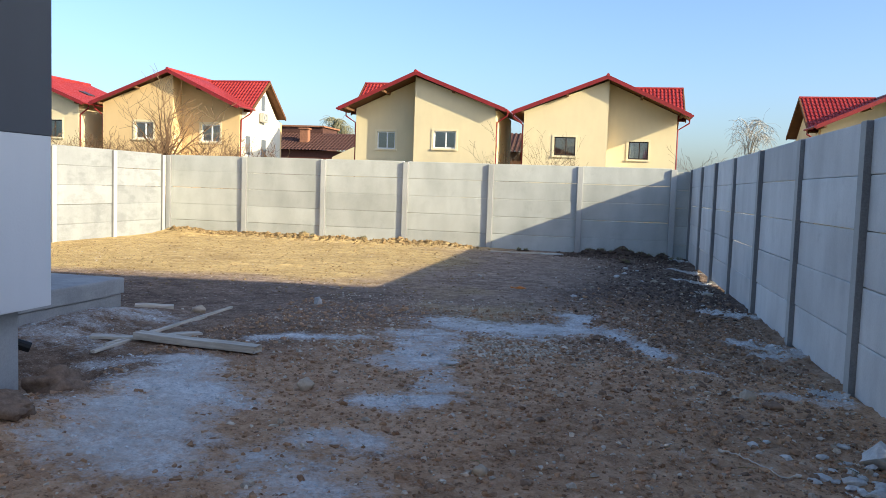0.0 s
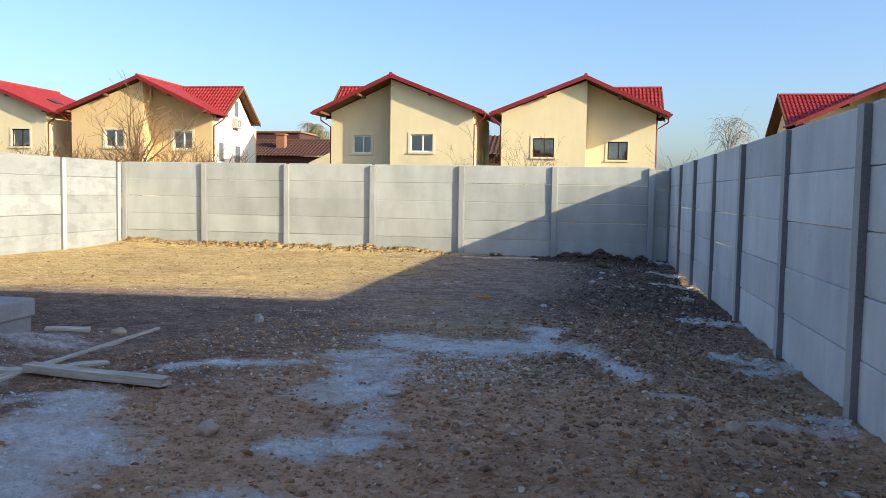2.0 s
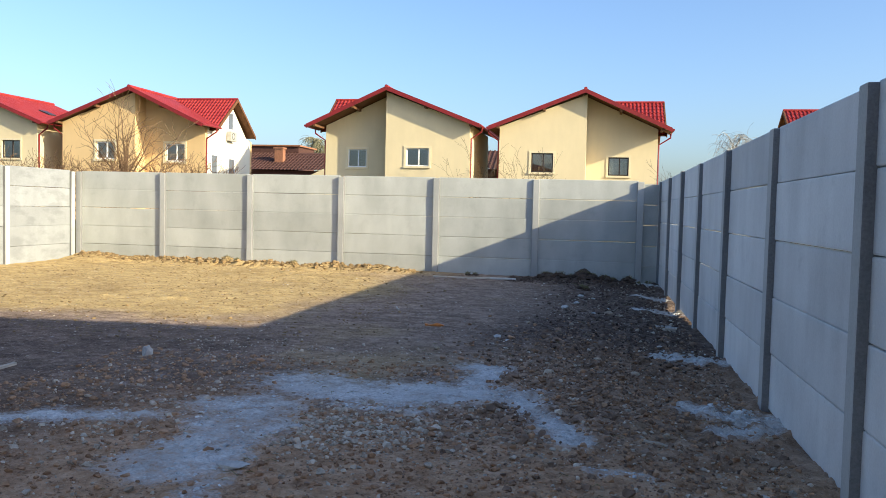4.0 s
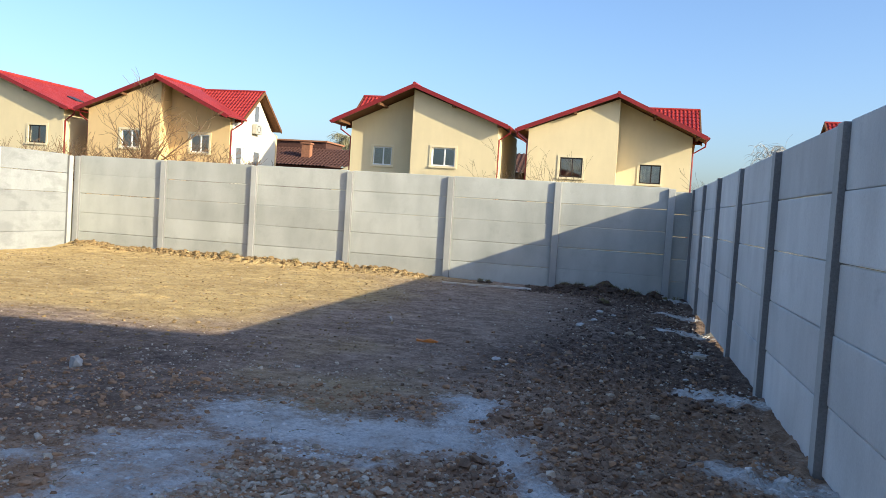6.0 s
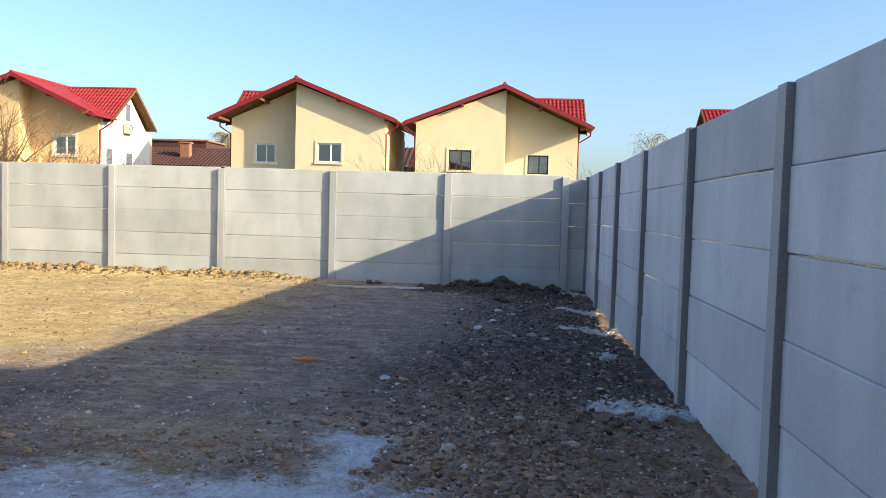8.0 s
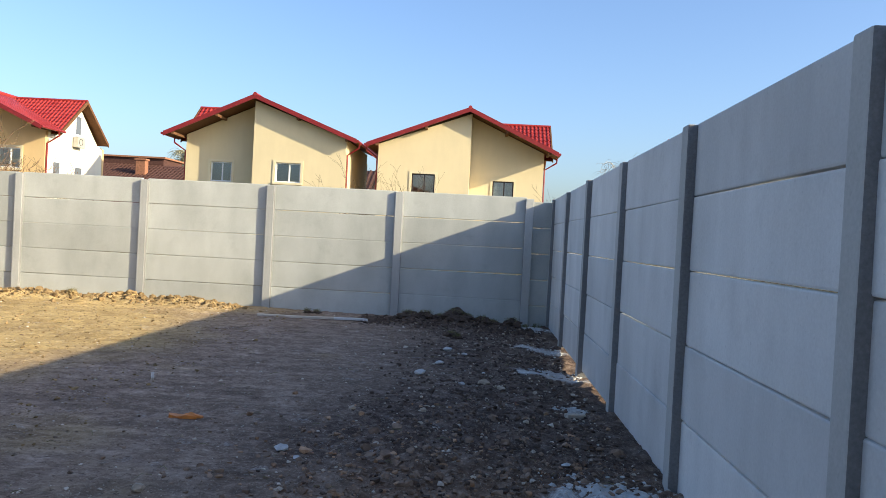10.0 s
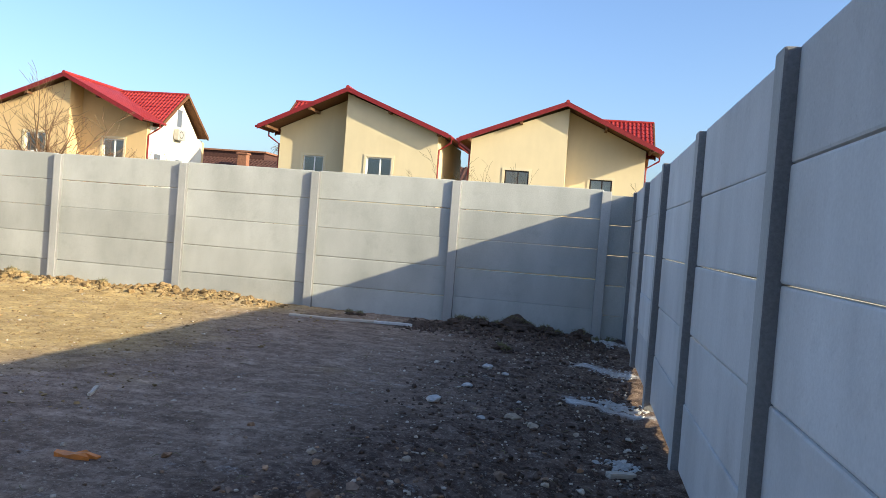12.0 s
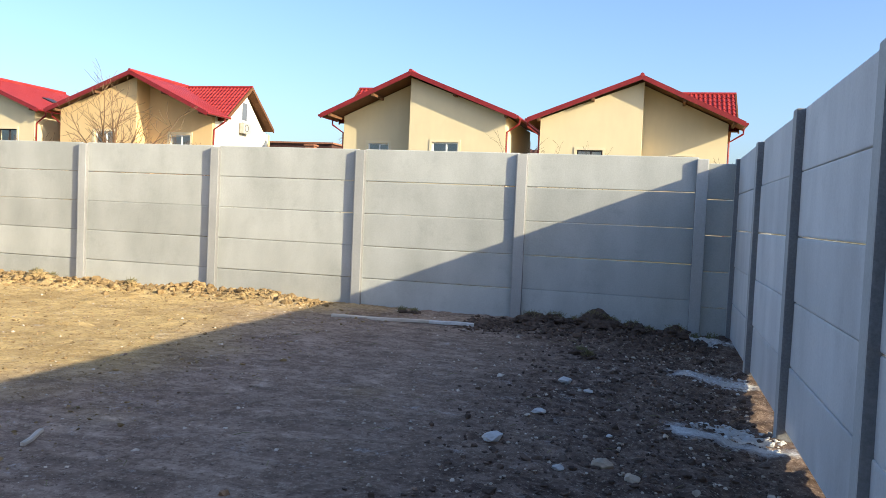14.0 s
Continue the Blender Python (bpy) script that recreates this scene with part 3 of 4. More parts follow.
def ribbed_slope(bm, p0, p1, p2, p3, pitch, rise, thick=0.05, steps=0):
    """A sheet-metal slope: p0-p1 is the eave, p3-p2 the ridge; ribs run from eave to ridge."""
    p0, p1, p2, p3 = (Vector(p) for p in (p0, p1, p2, p3))
    n = max(2, int((p1 - p0).length / pitch))
    up = (p1 - p0).cross(p3 - p0).normalized()
    if up.z < 0:
        up = -up
    prof = ((0.0, 0.0), (0.12, 1.0), (0.38, 1.0), (0.5, 0.0))
    us = [((i + a) / n, h * rise) for i in range(n) for a, h in prof] + [(1.0, 0.0)]
    rows = max(1, steps)
    prev = None
    for r in range(rows + 1):
        v = r / rows
        line = [bm.verts.new((p0.lerp(p1, u)).lerp(p3.lerp(p2, u), v) + up * (h + thick)) for u, h in us]
        if prev:
            for i in range(len(us) - 1):
                bm.faces.new((prev[i], prev[i + 1], line[i + 1], line[i]))
        if steps and 0 < r < rows:
            prev = [bm.verts.new(q.co + up * 0.03) for q in line]
            for i in range(len(us) - 1):
                bm.faces.new((line[i], line[i + 1], prev[i + 1], prev[i]))
        else:
            prev = line


def pipe_run(bm, pts, r=0.05):
    tube(bm, pts, r, 6)


def red_house(x, y, s, wall_mat, frame_mat, label, extras=(), zoff=0.0, wins=((-3.2, -1.85, 3.78, 4.96), (1.5, 2.75, 3.7, 4.84)), side_mat=None):
    """A two-storey gabled house; s=1: the half towards +x stands back and carries the cross gable, s=-1: mirrored."""
    h = thing("house", label, "house", pose(x, y, zoff), group="red roofed houses")
    A, B = 5.2, 4.45            # half widths: projecting half, recessed half
    EA, EB = 5.85, 5.15         # eaves
    APEX, REC, DEPTH, OV = 8.72, 1.25, 8.3, 0.55
    sa, sb = (APEX - 6.45) / EA, (APEX - 6.38) / EB

    def under(u):
        return APEX - 0.12 - (sa * -u if u < 0 else sb * u)

    def fx(u):
        return u * s

    def top(xx):
        return under(xx * s)

    def span(a, b):
        return (min(fx(a), fx(b)), max(fx(a), fx(b)))

    w1, w2 = wins
    x0, x1 = span(-A, 0.12)
    a, b = span(w1[0], w1[1])
    part("front_wall", holed_wall(x0, x1, 0, 0.3, -0.3, top, (a, b, w1[2], w1[3])), wall_mat, h)
    x0, x1 = span(0.12, B)
    a2, b2 = span(w2[0], w2[1])
    part("recessed_wall", holed_wall(x0, x1, REC, REC + 0.3, -0.3, top, (a2, b2, w2[2], w2[3])), wall_mat, h)
    c0, c1 = span(-0.18, 0.12)
    bm = bmesh.new()
    box(bm, c0, c1, 0.3, REC + 0.3, -0.3, top(fx(0.12)) - 0.02)
    part("return_wall", bm, wall_mat, h)
    d0, d1 = span(-A, -A + 0.3)
    bm = bmesh.new()
    box(bm, d0, d1, 0.3, DEPTH, -0.3, under(-A) - 0.01)
    part("side_wall", bm, wall_mat, h)
    g0, g1 = span(B - 0.3, B)
    GY, GH = 4.95, 3.1           # cross gable: ridge line and half span
    bm = bmesh.new()
    prism_x(bm, [(REC + 0.3, -0.3), (DEPTH, -0.3), (DEPTH, 6.1), (GY + GH - 0.4, 6.15), (GY, 8.45), (GY - GH + 0.4, 6.15), (REC + 0.3, under(B) - 0.02)], g0, g1)
    part("gable_wall", bm, side_mat or wall_mat, h)
    lo, hi = min(fx(-A), fx(B)), max(fx(-A), fx(B))
    bm = bmesh.new()
    prism(bm, [(lo, -0.3), (hi, -0.3), (hi, 6.0), (0, 8.5), (lo, 6.0)], DEPTH, DEPTH + 0.3)
    part("back_wall", bm, wall_mat, h)
    bm = bmesh.new()
    box(bm, lo + 0.35, hi - 0.35, REC + 0.45, DEPTH - 0.05, 2.75, 2.95)
    part("upper_floor", bm, WOOD_BROWN, h)
    window(h, a, b, w1[2], w1[3], 0.0, frame_mat)
    window(h, a2, b2, w2[2], w2[3], REC, frame_mat, curtain="curtain" in extras)

    # main roof
    roof = bmesh.new()
    for e, k in ((-EA, sa), (EB, sb)):
        ze = APEX - k * abs(e)
        ye, yr = (DEPTH + 0.5, DEPTH + 0.5) if e < 0 else (2.02, 5.1)
        p0, p1 = (fx(e), -OV, ze), (fx(e), ye, ze)
        p3, p2 = (0, -OV, APEX), (0, yr, APEX)
        ribbed_slope(roof, p0, p1, p2, p3, 0.25, 0.03, 0.05)
    main = part("roof", roof, RED_ROOF, h, "ribbed red sheet metal gable roof")
    for e, k in ((-EA, sa), (EB, sb)):
        ze = APEX - k * abs(e)
        ye, yr = (DEPTH + 0.5, DEPTH + 0.5) if e < 0 else (2.02, 5.1)
        bm = bmesh.new()
        slab4(bm, (fx(e), -OV, ze + 0.03), (fx(e), ye, ze + 0.03), (0, yr, APEX + 0.03), (0, -OV, APEX + 0.03), 0.07)
        part("soffit", bm, SOFFIT, main, "brown boarded roof underside")
    bm = bmesh.new()
    for e, k in ((-EA, sa), (EB, sb)):
        ze = APEX - k * abs(e)
        slab4(bm, (0, -OV - 0.05, APEX + 0.12), (fx(e), -OV - 0.05, ze + 0.12), (fx(e), -OV + 0.03, ze + 0.12), (0, -OV + 0.03, APEX + 0.12), 0.26)
    part("barge_board", bm, RED_TRIM, main, "dark red barge board")
    bm = bmesh.new()
    tube(bm, [(0, -OV - 0.06, APEX + 0.1), (0, DEPTH + 0.4, APEX + 0.1)], 0.11, 8)
    part("ridge_cap", bm, RED_ROOF, main)
    for e, k in ((-EA, sa), (EB, sb)):
        for f in (0.42, 0.9):
            u = e * f
            zz = APEX - k * abs(u) - 0.1
            bm = bmesh.new()
            box(bm, fx(u) - 0.07, fx(u) + 0.07, -OV + 0.05, 0.0 if e < 0 else REC, zz - 0.16, zz - 0.01)
            part("purlin_end", bm, WOOD_BROWN, main, "brown timber purlin end")
    # cross gable
    cross = bmesh.new()
    zr, ze = 8.62, 6.25
    e_out = B + 0.55
    for dy in (-GH, GH):
        ribbed_slope(cross, (fx(0.3), GY + dy, ze), (fx(e_out), GY + dy, ze), (fx(e_out), GY, zr), (fx(0.3), GY, zr), 0.24, 0.05, 0.05, 9 if dy < 0 else 0)
    cr = part("cross_roof", cross, RED_ROOF, h, "red metal tile cross gable roof")
    for dy in (-GH, GH):
        bm = bmesh.new()
        slab4(bm, (fx(0.3), GY + dy, ze + 0.03), (fx(e_out), GY + dy, ze + 0.03), (fx(e_out), GY, zr + 0.03), (fx(0.3), GY, zr + 0.03), 0.07)
        part("soffit", bm, SOFFIT, cr, "brown boarded roof underside")
    bm = bmesh.new()
    for dy in (-GH, GH):
        slab4(bm, (fx(e_out - 0.03), GY, zr + 0.12), (fx(e_out + 0.05), GY, zr + 0.12), (fx(e_out + 0.05), GY + dy, ze + 0.12), (fx(e_out - 0.03), GY + dy, ze + 0.12), 0.22)
    part("barge_board", bm, SOFFIT, cr, "brown timber barge board")
    bm = bmesh.new()
    tube(bm, [(fx(0.4), GY, zr + 0.09), (fx(e_out + 0.03), GY, zr + 0.09)], 0.09, 8)
    part("ridge_cap", bm, RED_ROOF, cr)
    # gutters and pipes
    for e, k, wallu, yy in ((-EA, sa, -A, 0.0), (EB, sb, B, REC)):
        zz = APEX - k * abs(e)
        bm = bmesh.new()
        o = 0.06 if e > 0 else -0.06
        tube(bm, [(fx(e + o), -OV - 0.04, zz), (fx(e + o), DEPTH + 0.5 if e < 0 else 2.0, zz)], 0.075, 8)
        part("gutter", bm, RED_TRIM, h, "dark red half round gutter")
        bm = bmesh.new()
        v = wallu + (0.07 if e > 0 else -0.07)
        pipe_run(bm, [(fx(e + o), yy + 0.1, zz - 0.05), (fx(e + o), yy + 0.1, zz - 0.3), (fx(v), yy + 0.1, zz - 0.75), (fx(v), yy + 0.1, -0.2)], 0.055)
        part("downpipe", bm, RED_TRIM, h, "dark red downpipe")
    for k in extras:
        if k == "side":
            face = fx(B) + 0.004 * s
            for y0, y1, z0, z1 in ((REC + 0.9, REC + 1.6, 3.3, 4.6), (REC + 3.5, REC + 4.3, 3.1, 4.5), (GY - 0.3, GY + 0.3, 6.6, 7.7)):
                bm = bmesh.new()
                sx = sorted((face, face + 0.05 * s))
                box(bm, *sx, y0 - 0.12, y1 + 0.12, z0 - 0.12, z1 + 0.12)
                w = part("side_window", bm, WHITE_PVC, h, "narrow side window in a white frame")
                bm = bmesh.new()
                sx = sorted((face + 0.052 * s, face + 0.06 * s))
                box(bm, *sx, y0, y1, z0, z1)
                part("pane", bm, GLASS_DARK, w)
            bm = bmesh.new()
            sx = sorted((face + 0.05 * s, face + 0.38 * s))
            box(bm, *sx, GY - 0.6, GY + 0.3, 5.75, 6.4, 0.03)
            ac = part("air_conditioner", bm, AC_CASE, h, "beige outdoor air conditioning unit")
            bm = bmesh.new()
            q = [(face + 0.385 * s, GY - 0.25 + 0.22 * math.cos(t * 0.5236), 6.08 + 0.22 * math.sin(t * 0.5236)) for t in range(13)]
            tube(bm, q, 0.018, 4)
            part("fan_grille", bm, BLACK, ac)
        if k == "skylight":
            bm = bmesh.new()
            u = -3.3
            zz = APEX + sa * u + 0.09
            slab4(bm, (fx(u - 0.4), 3.2, zz - sa * 0.4 + 0.06), (fx(u + 0.4), 3.2, zz + sa * 0.4 + 0.06), (fx(u + 0.4), 4.0, zz + sa * 0.4 + 0.06), (fx(u - 0.4), 4.0, zz - sa * 0.4 + 0.06), 0.12)
            part("skylight", bm, DARK_PVC, h, "small dark roof window")
    return h


GLASS_DARK = Nodes("dark side glass", 0.05, 0.6).color((0.13, 0.14, 0.16))
AC_CASE = simple("weathered beige casing", (0.42, 0.40, 0.36), 0.5, 0.4)
SIDE_CREAM = make_render("pale cream render", (0.82, 0.76, 0.62))
red_house(-43.6, 32.2, -1, YELLOW, DARK_PVC, "cream two storey house with a red metal roof", ("skylight",), wins=((-3.9, -2.5, 4.1, 5.3), (1.5, 2.75, 3.7, 4.84)))
red_house(-31.3, 32.2, 1, APRICOT, WHITE_PVC, "apricot two storey house with a red metal roof", ("side",), wins=((-2.72, -1.32, 4.12, 5.27), (1.6, 3.0, 4.08, 5.28)), side_mat=SIDE_CREAM)
red_house(-14.15, 32.6, -1, YELLOW, WHITE_PVC, "cream yellow house with white windows and red roof", wins=((-2.65, -1.2, 3.98, 5.1), (1.7, 2.95, 3.93, 5.08)))
red_house(-2.08, 33.8, 1, YELLOW, DARK_PVC, "cream yellow house with dark windows and red roof", ("curtain",))
red_house(15.2, 33.0, -1, YELLOW, DARK_PVC, "yellow house with a ribbed red metal roof", zoff=-0.6)


# ---- the neighbour's house, which shades the yard ----
def neighbour_house():
    h = thing("neighbour_house", "plain white rendered house beyond the side fence", "house", pose(3.0, -14.6, 0, 0, 0, 5))
    bm = bmesh.new()
    box(bm, 0, 12, -9, 0, -0.3, 5.8)
    part("wall", bm, WHITE_RENDER, h)
    bm = bmesh.new()
    prism_x(bm, [(-9.6, 5.8), (0.55, 5.8), (0.55, 5.98), (-4.5, 7.2), (-9.6, 5.98)], -0.6, 12.6)
    part("roof", bm, RED_ROOF, h)


neighbour_house()


# ---- brown roofed building far behind ----
def brown_building():
    h = thing("brown_building", "low building with brown tiled roof and brick chimney", "building", pose(-36.2, 56, 0))
    bm = bmesh.new()
    box(bm, 0, 10.0, 0, 8, 0, 4.6)
    part("wall", bm, simple("reddish brown wall", (0.13, 0.055, 0.042), 0.8, 0.2), h)
    bm = bmesh.new()
    ribbed_slope(bm, (-0.5, -0.6, 4.6), (10.6, -0.6, 4.6), (10.6, 4.4, 6.5), (-0.5, 4.4, 6.5), 0.35, 0.06, 0.05, 10)
    part("roof", bm, BROWN_TILE, h)
    bm = bmesh.new()
    box(bm, -1.0, 5.6, 4.4, 9, 4, 7.2)
    ub = part("upper_block", bm, BROWN_TILE, h)
    bm = bmesh.new()
    box(bm, -1.2, 5.8, 4.2, 9.2, 7.2, 7.35)
    part("parapet", bm, BRICK, ub)
    bm = bmesh.new()
    box(bm, 4.3, 5.15, 1.4, 2.1, 5.0, 6.75, 0.02)
    ch = part("chimney", bm, BRICK, h)
    bm = bmesh.new()
    box(bm, 4.2, 5.25, 1.3, 2.2, 6.75, 6.9, 0.02)
    part("cap", bm, BRICK, ch)
    h2 = thing("annex", "small cream outbuilding wall beside the brown roof", "building", pose(-26.6, 52, 0))
    bm = bmesh.new()
    prism(bm, [(0, 0), (3.0, 0), (3.0, 5.3), (0, 3.9)], 0, 3)
    part("wall", bm, YELLOW, h2)
    h3 = thing("timber_shed", "brown timber building with tiled roof between houses", "building", pose(-9.9, 47, 0))
    bm = bmesh.new()
    box(bm, 0, 3.6, 0, 4, 0, 4.6)
    part("wall", bm, WOOD_BROWN, h3)
    bm = bmesh.new()
    ribbed_slope(bm, (-0.5, -0.6, 4.5), (4.0, -0.6, 4.5), (4.0, 3, 6.2), (-0.5, 3, 6.2), 0.35, 0.06)
    part("roof", bm, BROWN_TILE, h3)


brown_building()


# ---- bare trees and shrubs ----
def grow(bm, rng, p, d, length, r, level, droop=0.0, spread=0.6, twig=0.006):
    n = 4
    pts, rad = [p.copy()], [r]
    for i in range(n):
        d = (d + Vector((rng.gauss(0, 0.13), rng.gauss(0, 0.13), rng.gauss(0, 0.08) - droop))).normalized()
        p = p + d * length / n
        pts.append(p.copy())
        rad.append(max(twig, r * (1 - 0.45 * (i + 1) / n)))
    tube(bm, pts, rad, 5 if level > 2 else 3)
    if level <= 0:
        return
    kids = rng.randint(2, 4) if level > 1 else rng.randint(2, 3)
    for k in range(kids):
        t = rng.uniform(0.35, 1.0) if k else 1.0
        i = min(n, max(1, int(t * n)))
        side = Vector((rng.gauss(0, 1), rng.gauss(0, 1), rng.gauss(0, 0.5))).normalized()
        nd = (d + side * spread * rng.uniform(0.6, 1.2)).normalized()
        grow(bm, rng, pts[i], nd, length * rng.uniform(0.55, 0.82), rad[i] * 0.68, level - 1, droop * 1.5, spread, twig)


def bare_tree(name, label, x, y, height, seed, stems=3, level=4, droop=0.0, bark=None, spread=0.6, lean=0.35, z=0.0, thick=0.03, twig=0.006):
    rng = random.Random(seed)
    t = thing(name, label, "tree" if name != "bare_shrub" else "shrub", pose(x, y, z))
    trunk = bmesh.new()
    crown = bmesh.new()
    for k in range(stems):
        d = Vector((rng.gauss(0, lean), rng.gauss(0, lean), 1)).normalized()
        a = Vector((rng.uniform(-0.12, 0.12) * stems, rng.uniform(-0.12, 0.12) * stems, -0.1))
        r = height * thick
        pts = [a, a + d * height * 0.14, a + d * height * 0.3 + Vector((rng.gauss(0, 0.05), 0, 0)) * height]
        tube(trunk, pts, [r, r * 0.85, r * 0.7], 7)
        for j in range(2):
            nd = (d + Vector((rng.gauss(0, 0.5), rng.gauss(0, 0.5), 0))).normalized()
            grow(crown, rng, pts[-1], nd, height * 0.3, r * 0.6, level, droop, spread, twig)
    part("trunk", trunk, bark or BARK, t)
    part("crown", crown, bark or BARK, t)
    return t


def vase_tree(label, x, y, height, seed, limbs=7, twig=0.011, bark=None):
    """A pruned fruit tree: a short trunk that parts into rising, fanned-out limbs with fine side twigs."""
    rng = random.Random(seed)
    t = thing("bare_tree", label, "tree", pose(x, y, 0))
    trunk, crown = bmesh.new(), bmesh.new()
    fork = Vector((rng.uniform(-0.15, 0.15), 0, height * 0.33))
    tube(trunk, [Vector((0, 0, -0.1)), fork * 0.5 + Vector((0.06, 0.04, 0)), fork], [height * 0.021, height * 0.017, height * 0.015], 8)
    for k in range(limbs):
        a = (k + rng.uniform(-0.2, 0.2)) / limbs * 6.283
        tilt = rng.uniform(0.35, 0.95)
        d = Vector((math.cos(a) * tilt, math.sin(a) * tilt, 1)).normalized()
        length, r, p = height * rng.uniform(0.42, 0.66), height * 0.0095, fork.copy()
        pts, rad, n = [p.copy()], [r], 7
        for i in range(n):
            d = (d + Vector((rng.gauss(0, 0.13), rng.gauss(0, 0.13), 0.05))).normalized()
            p = p + d * length / n
            pts.append(p.copy())
            rad.append(max(twig, r * (1 - 0.85 * (i + 1) / n)))
            for _ in range(2):
                side = Vector((rng.gauss(0, 1), rng.gauss(0, 1), rng.uniform(-0.1, 0.7))).normalized()
                grow(crown, rng, p, (d * 0.5 + side).normalized(), length * rng.uniform(0.14, 0.3), rad[-1] * 0.55, 1, -0.04, 0.7, twig * 0.7)
        tube(crown, pts, rad, 5)
    part("trunk", trunk, bark or BARK, t)
    part("crown", crown, bark or BARK, t)


def weeping_tree(label, x, y, height, seed, reach, bark, twig, boughs=14):
    """A tree with arching boughs from which fine twigs hang."""
    rng = random.Random(seed)
    t = thing("bare_tree", label, "tree", pose(x, y, 0))
    trunk, crown = bmesh.new(), bmesh.new()
    top = Vector((0.1, 0, height * 0.82))
    tube(trunk, [Vector((0, 0, -0.1)), Vector((0.12, 0, height * 0.4)), top], [height * 0.014, height * 0.009, twig * 2], 7)
    for k in range(boughs):
        a, h = rng.uniform(0, 6.283), rng.uniform(0.3, 0.82)
        p = Vector((0.1, 0, height * h))
        out = Vector((math.cos(a), math.sin(a), 0))
        r, n = reach * rng.uniform(0.3, 1.0) * (1.15 - 0.6 * h), 8
        rise = height * (1 - h) * rng.uniform(0.6, 1.0) + 0.3
        pts = []
        for i in range(n + 1):
            u = i / n
            pts.append(p + out * r * u + Vector((rng.gauss(0, 0.03), rng.gauss(0, 0.03), rise * (1.9 * u - 1.35 * u * u))) )
        tube(crown, pts, [max(twig, height * 0.0045 * (1 - i / n)) for i in range(n + 1)], 4)
        for i in range(2, n + 1):
            for _ in range(4):
                d = Vector((rng.gauss(0, 0.5), rng.gauss(0, 0.5), rng.uniform(-0.3, 0.5))).normalized()
                q, path = pts[i].copy(), [pts[i].copy()]
                L = height * rng.uniform(0.06, 0.16)
                for j in range(5):
                    d = (d + Vector((rng.gauss(0, 0.1), rng.gauss(0, 0.1), -0.33))).normalized()
                    q = q + d * L / 5
                    path.append(q.copy())
                tube(crown, path, [twig * 0.8] * 3 + [twig * 0.6] * 3, 3)
    part("trunk", trunk, bark, t)
    part("crown", crown, bark, t)


BARK_BROWN = simple("brown fruit wood bark", (0.17, 0.105, 0.06), 0.9, 0.15, 0.0, 0.4, 9, 0.4)
BARK_HAZY = simple("pale grey birch twigs", (0.36, 0.34, 0.30), 0.9, 0.15, 0.0, 0.25, 9)
vase_tree("leafless pruned fruit tree behind the fence", -27.8, 26.0, 7.0, 4, 9, 0.014, BARK_BROWN)
vase_tree("leafless low fruit tree beside the apricot house", -24.0, 26.0, 4.5, 9, 7, 0.012, BARK_BROWN)
weeping_tree("pale willow crown far behind the houses", -36.3, 82.0, 11.0, 5, 2.6, BARK_PALE, 0.03, 22)
weeping_tree("leafless birch with hanging twigs beyond the fence", 8.6, 47.0, 8.2, 14, 2.6, BARK_HAZY, 0.012, 16)
for i in range(17):
    rng = random.Random(100 + i)
    bare_tree("bare_shrub", "tangled leafless shrub growing behind the fence", -38.5 + i * 1.08 + rng.uniform(-0.5, 0.5), 24 + rng.uniform(-2, 3), rng.uniform(3.6, 5.0), 30 + i, 3, 3, lean=0.42, thick=0.010, twig=0.010, bark=BARK_BROWN)
for x, y, hh in ((-5.2, 30.5, 5.2), (-6.6, 31, 5.5), (3.1, 30, 4.9), (-8.3, 32, 5.9), (-4.4, 30.0, 4.8)):
    bare_tree("bare_shrub", "thin leafless bush before the cream house wall", x, y, hh, int(x * 10 + 200), 2, 3, lean=0.2, thick=0.007)


# ---- loose things in the yard ----
def stone(name, label, x, y, sx, sy, sz, seed, material=None, turn=0.0, sub=3, sharp=False, sink=0.25, category="stone", rough=0.22):
    rng = random.Random(seed)
    bm = rock(rng, sx, sy, sz, sub, rough, sharp)
    return solo(name, bm, material or STONE, label, category, pose(x, y, gz(x, y) + sz * (1 - 2 * sink), 0, 0, turn), smooth=not sharp)


stone("stone", "rounded pale brown field stone lying on the soil", -3.74, -13.79, 0.05, 0.06, 0.045, 1)
stone("stone", "rounded grey field stone near the side fence", -0.86, -12.98, 0.052, 0.05, 0.045, 2)
stone("stone", "reddish brown clod beside the grey stone", -0.72, -13.1, 0.07, 0.045, 0.03, 3, CLOD)
stone("concrete_chunk", "pointed pale chunk of broken concrete", -5.0, -10.15, 0.06, 0.05, 0.055, 4, RUBBLE, 30, 2, True, 0.15, "rubble")
stone("concrete_block", "large broken white concrete block by the fence", -0.36, -14.12, 0.135, 0.11, 0.10, 5, RUBBLE, 20, 1, True, 0.2, "rubble")
stone("concrete_slab_piece", "flat grey piece of concrete lying on soil", -3.0, -12.72, 0.09, 0.05, 0.02, 6, RUBBLE, 10, 2, True, 0.1, "rubble")
stone("boulder", "brown earthy boulder at the house plinth", -5.2, -14.3, 0.17, 0.14, 0.11, 7, CLOD, 40, 4, False, 0.35, rough=0.26)
stone("boulder", "brown earth lump dug up beside the house", -4.93, -15.12, 0.17, 0.15, 0.08, 8, CLOD, 10, 4, False, 0.35, rough=0.26)
stone("stone", "grey stone beside the timber laths", -5.83, -11.31, 0.07, 0.055, 0.045, 9, STONE)
stone("stone", "small brown stone in the middle of the yard", -2.4, -14.96, 0.035, 0.03, 0.03, 10)
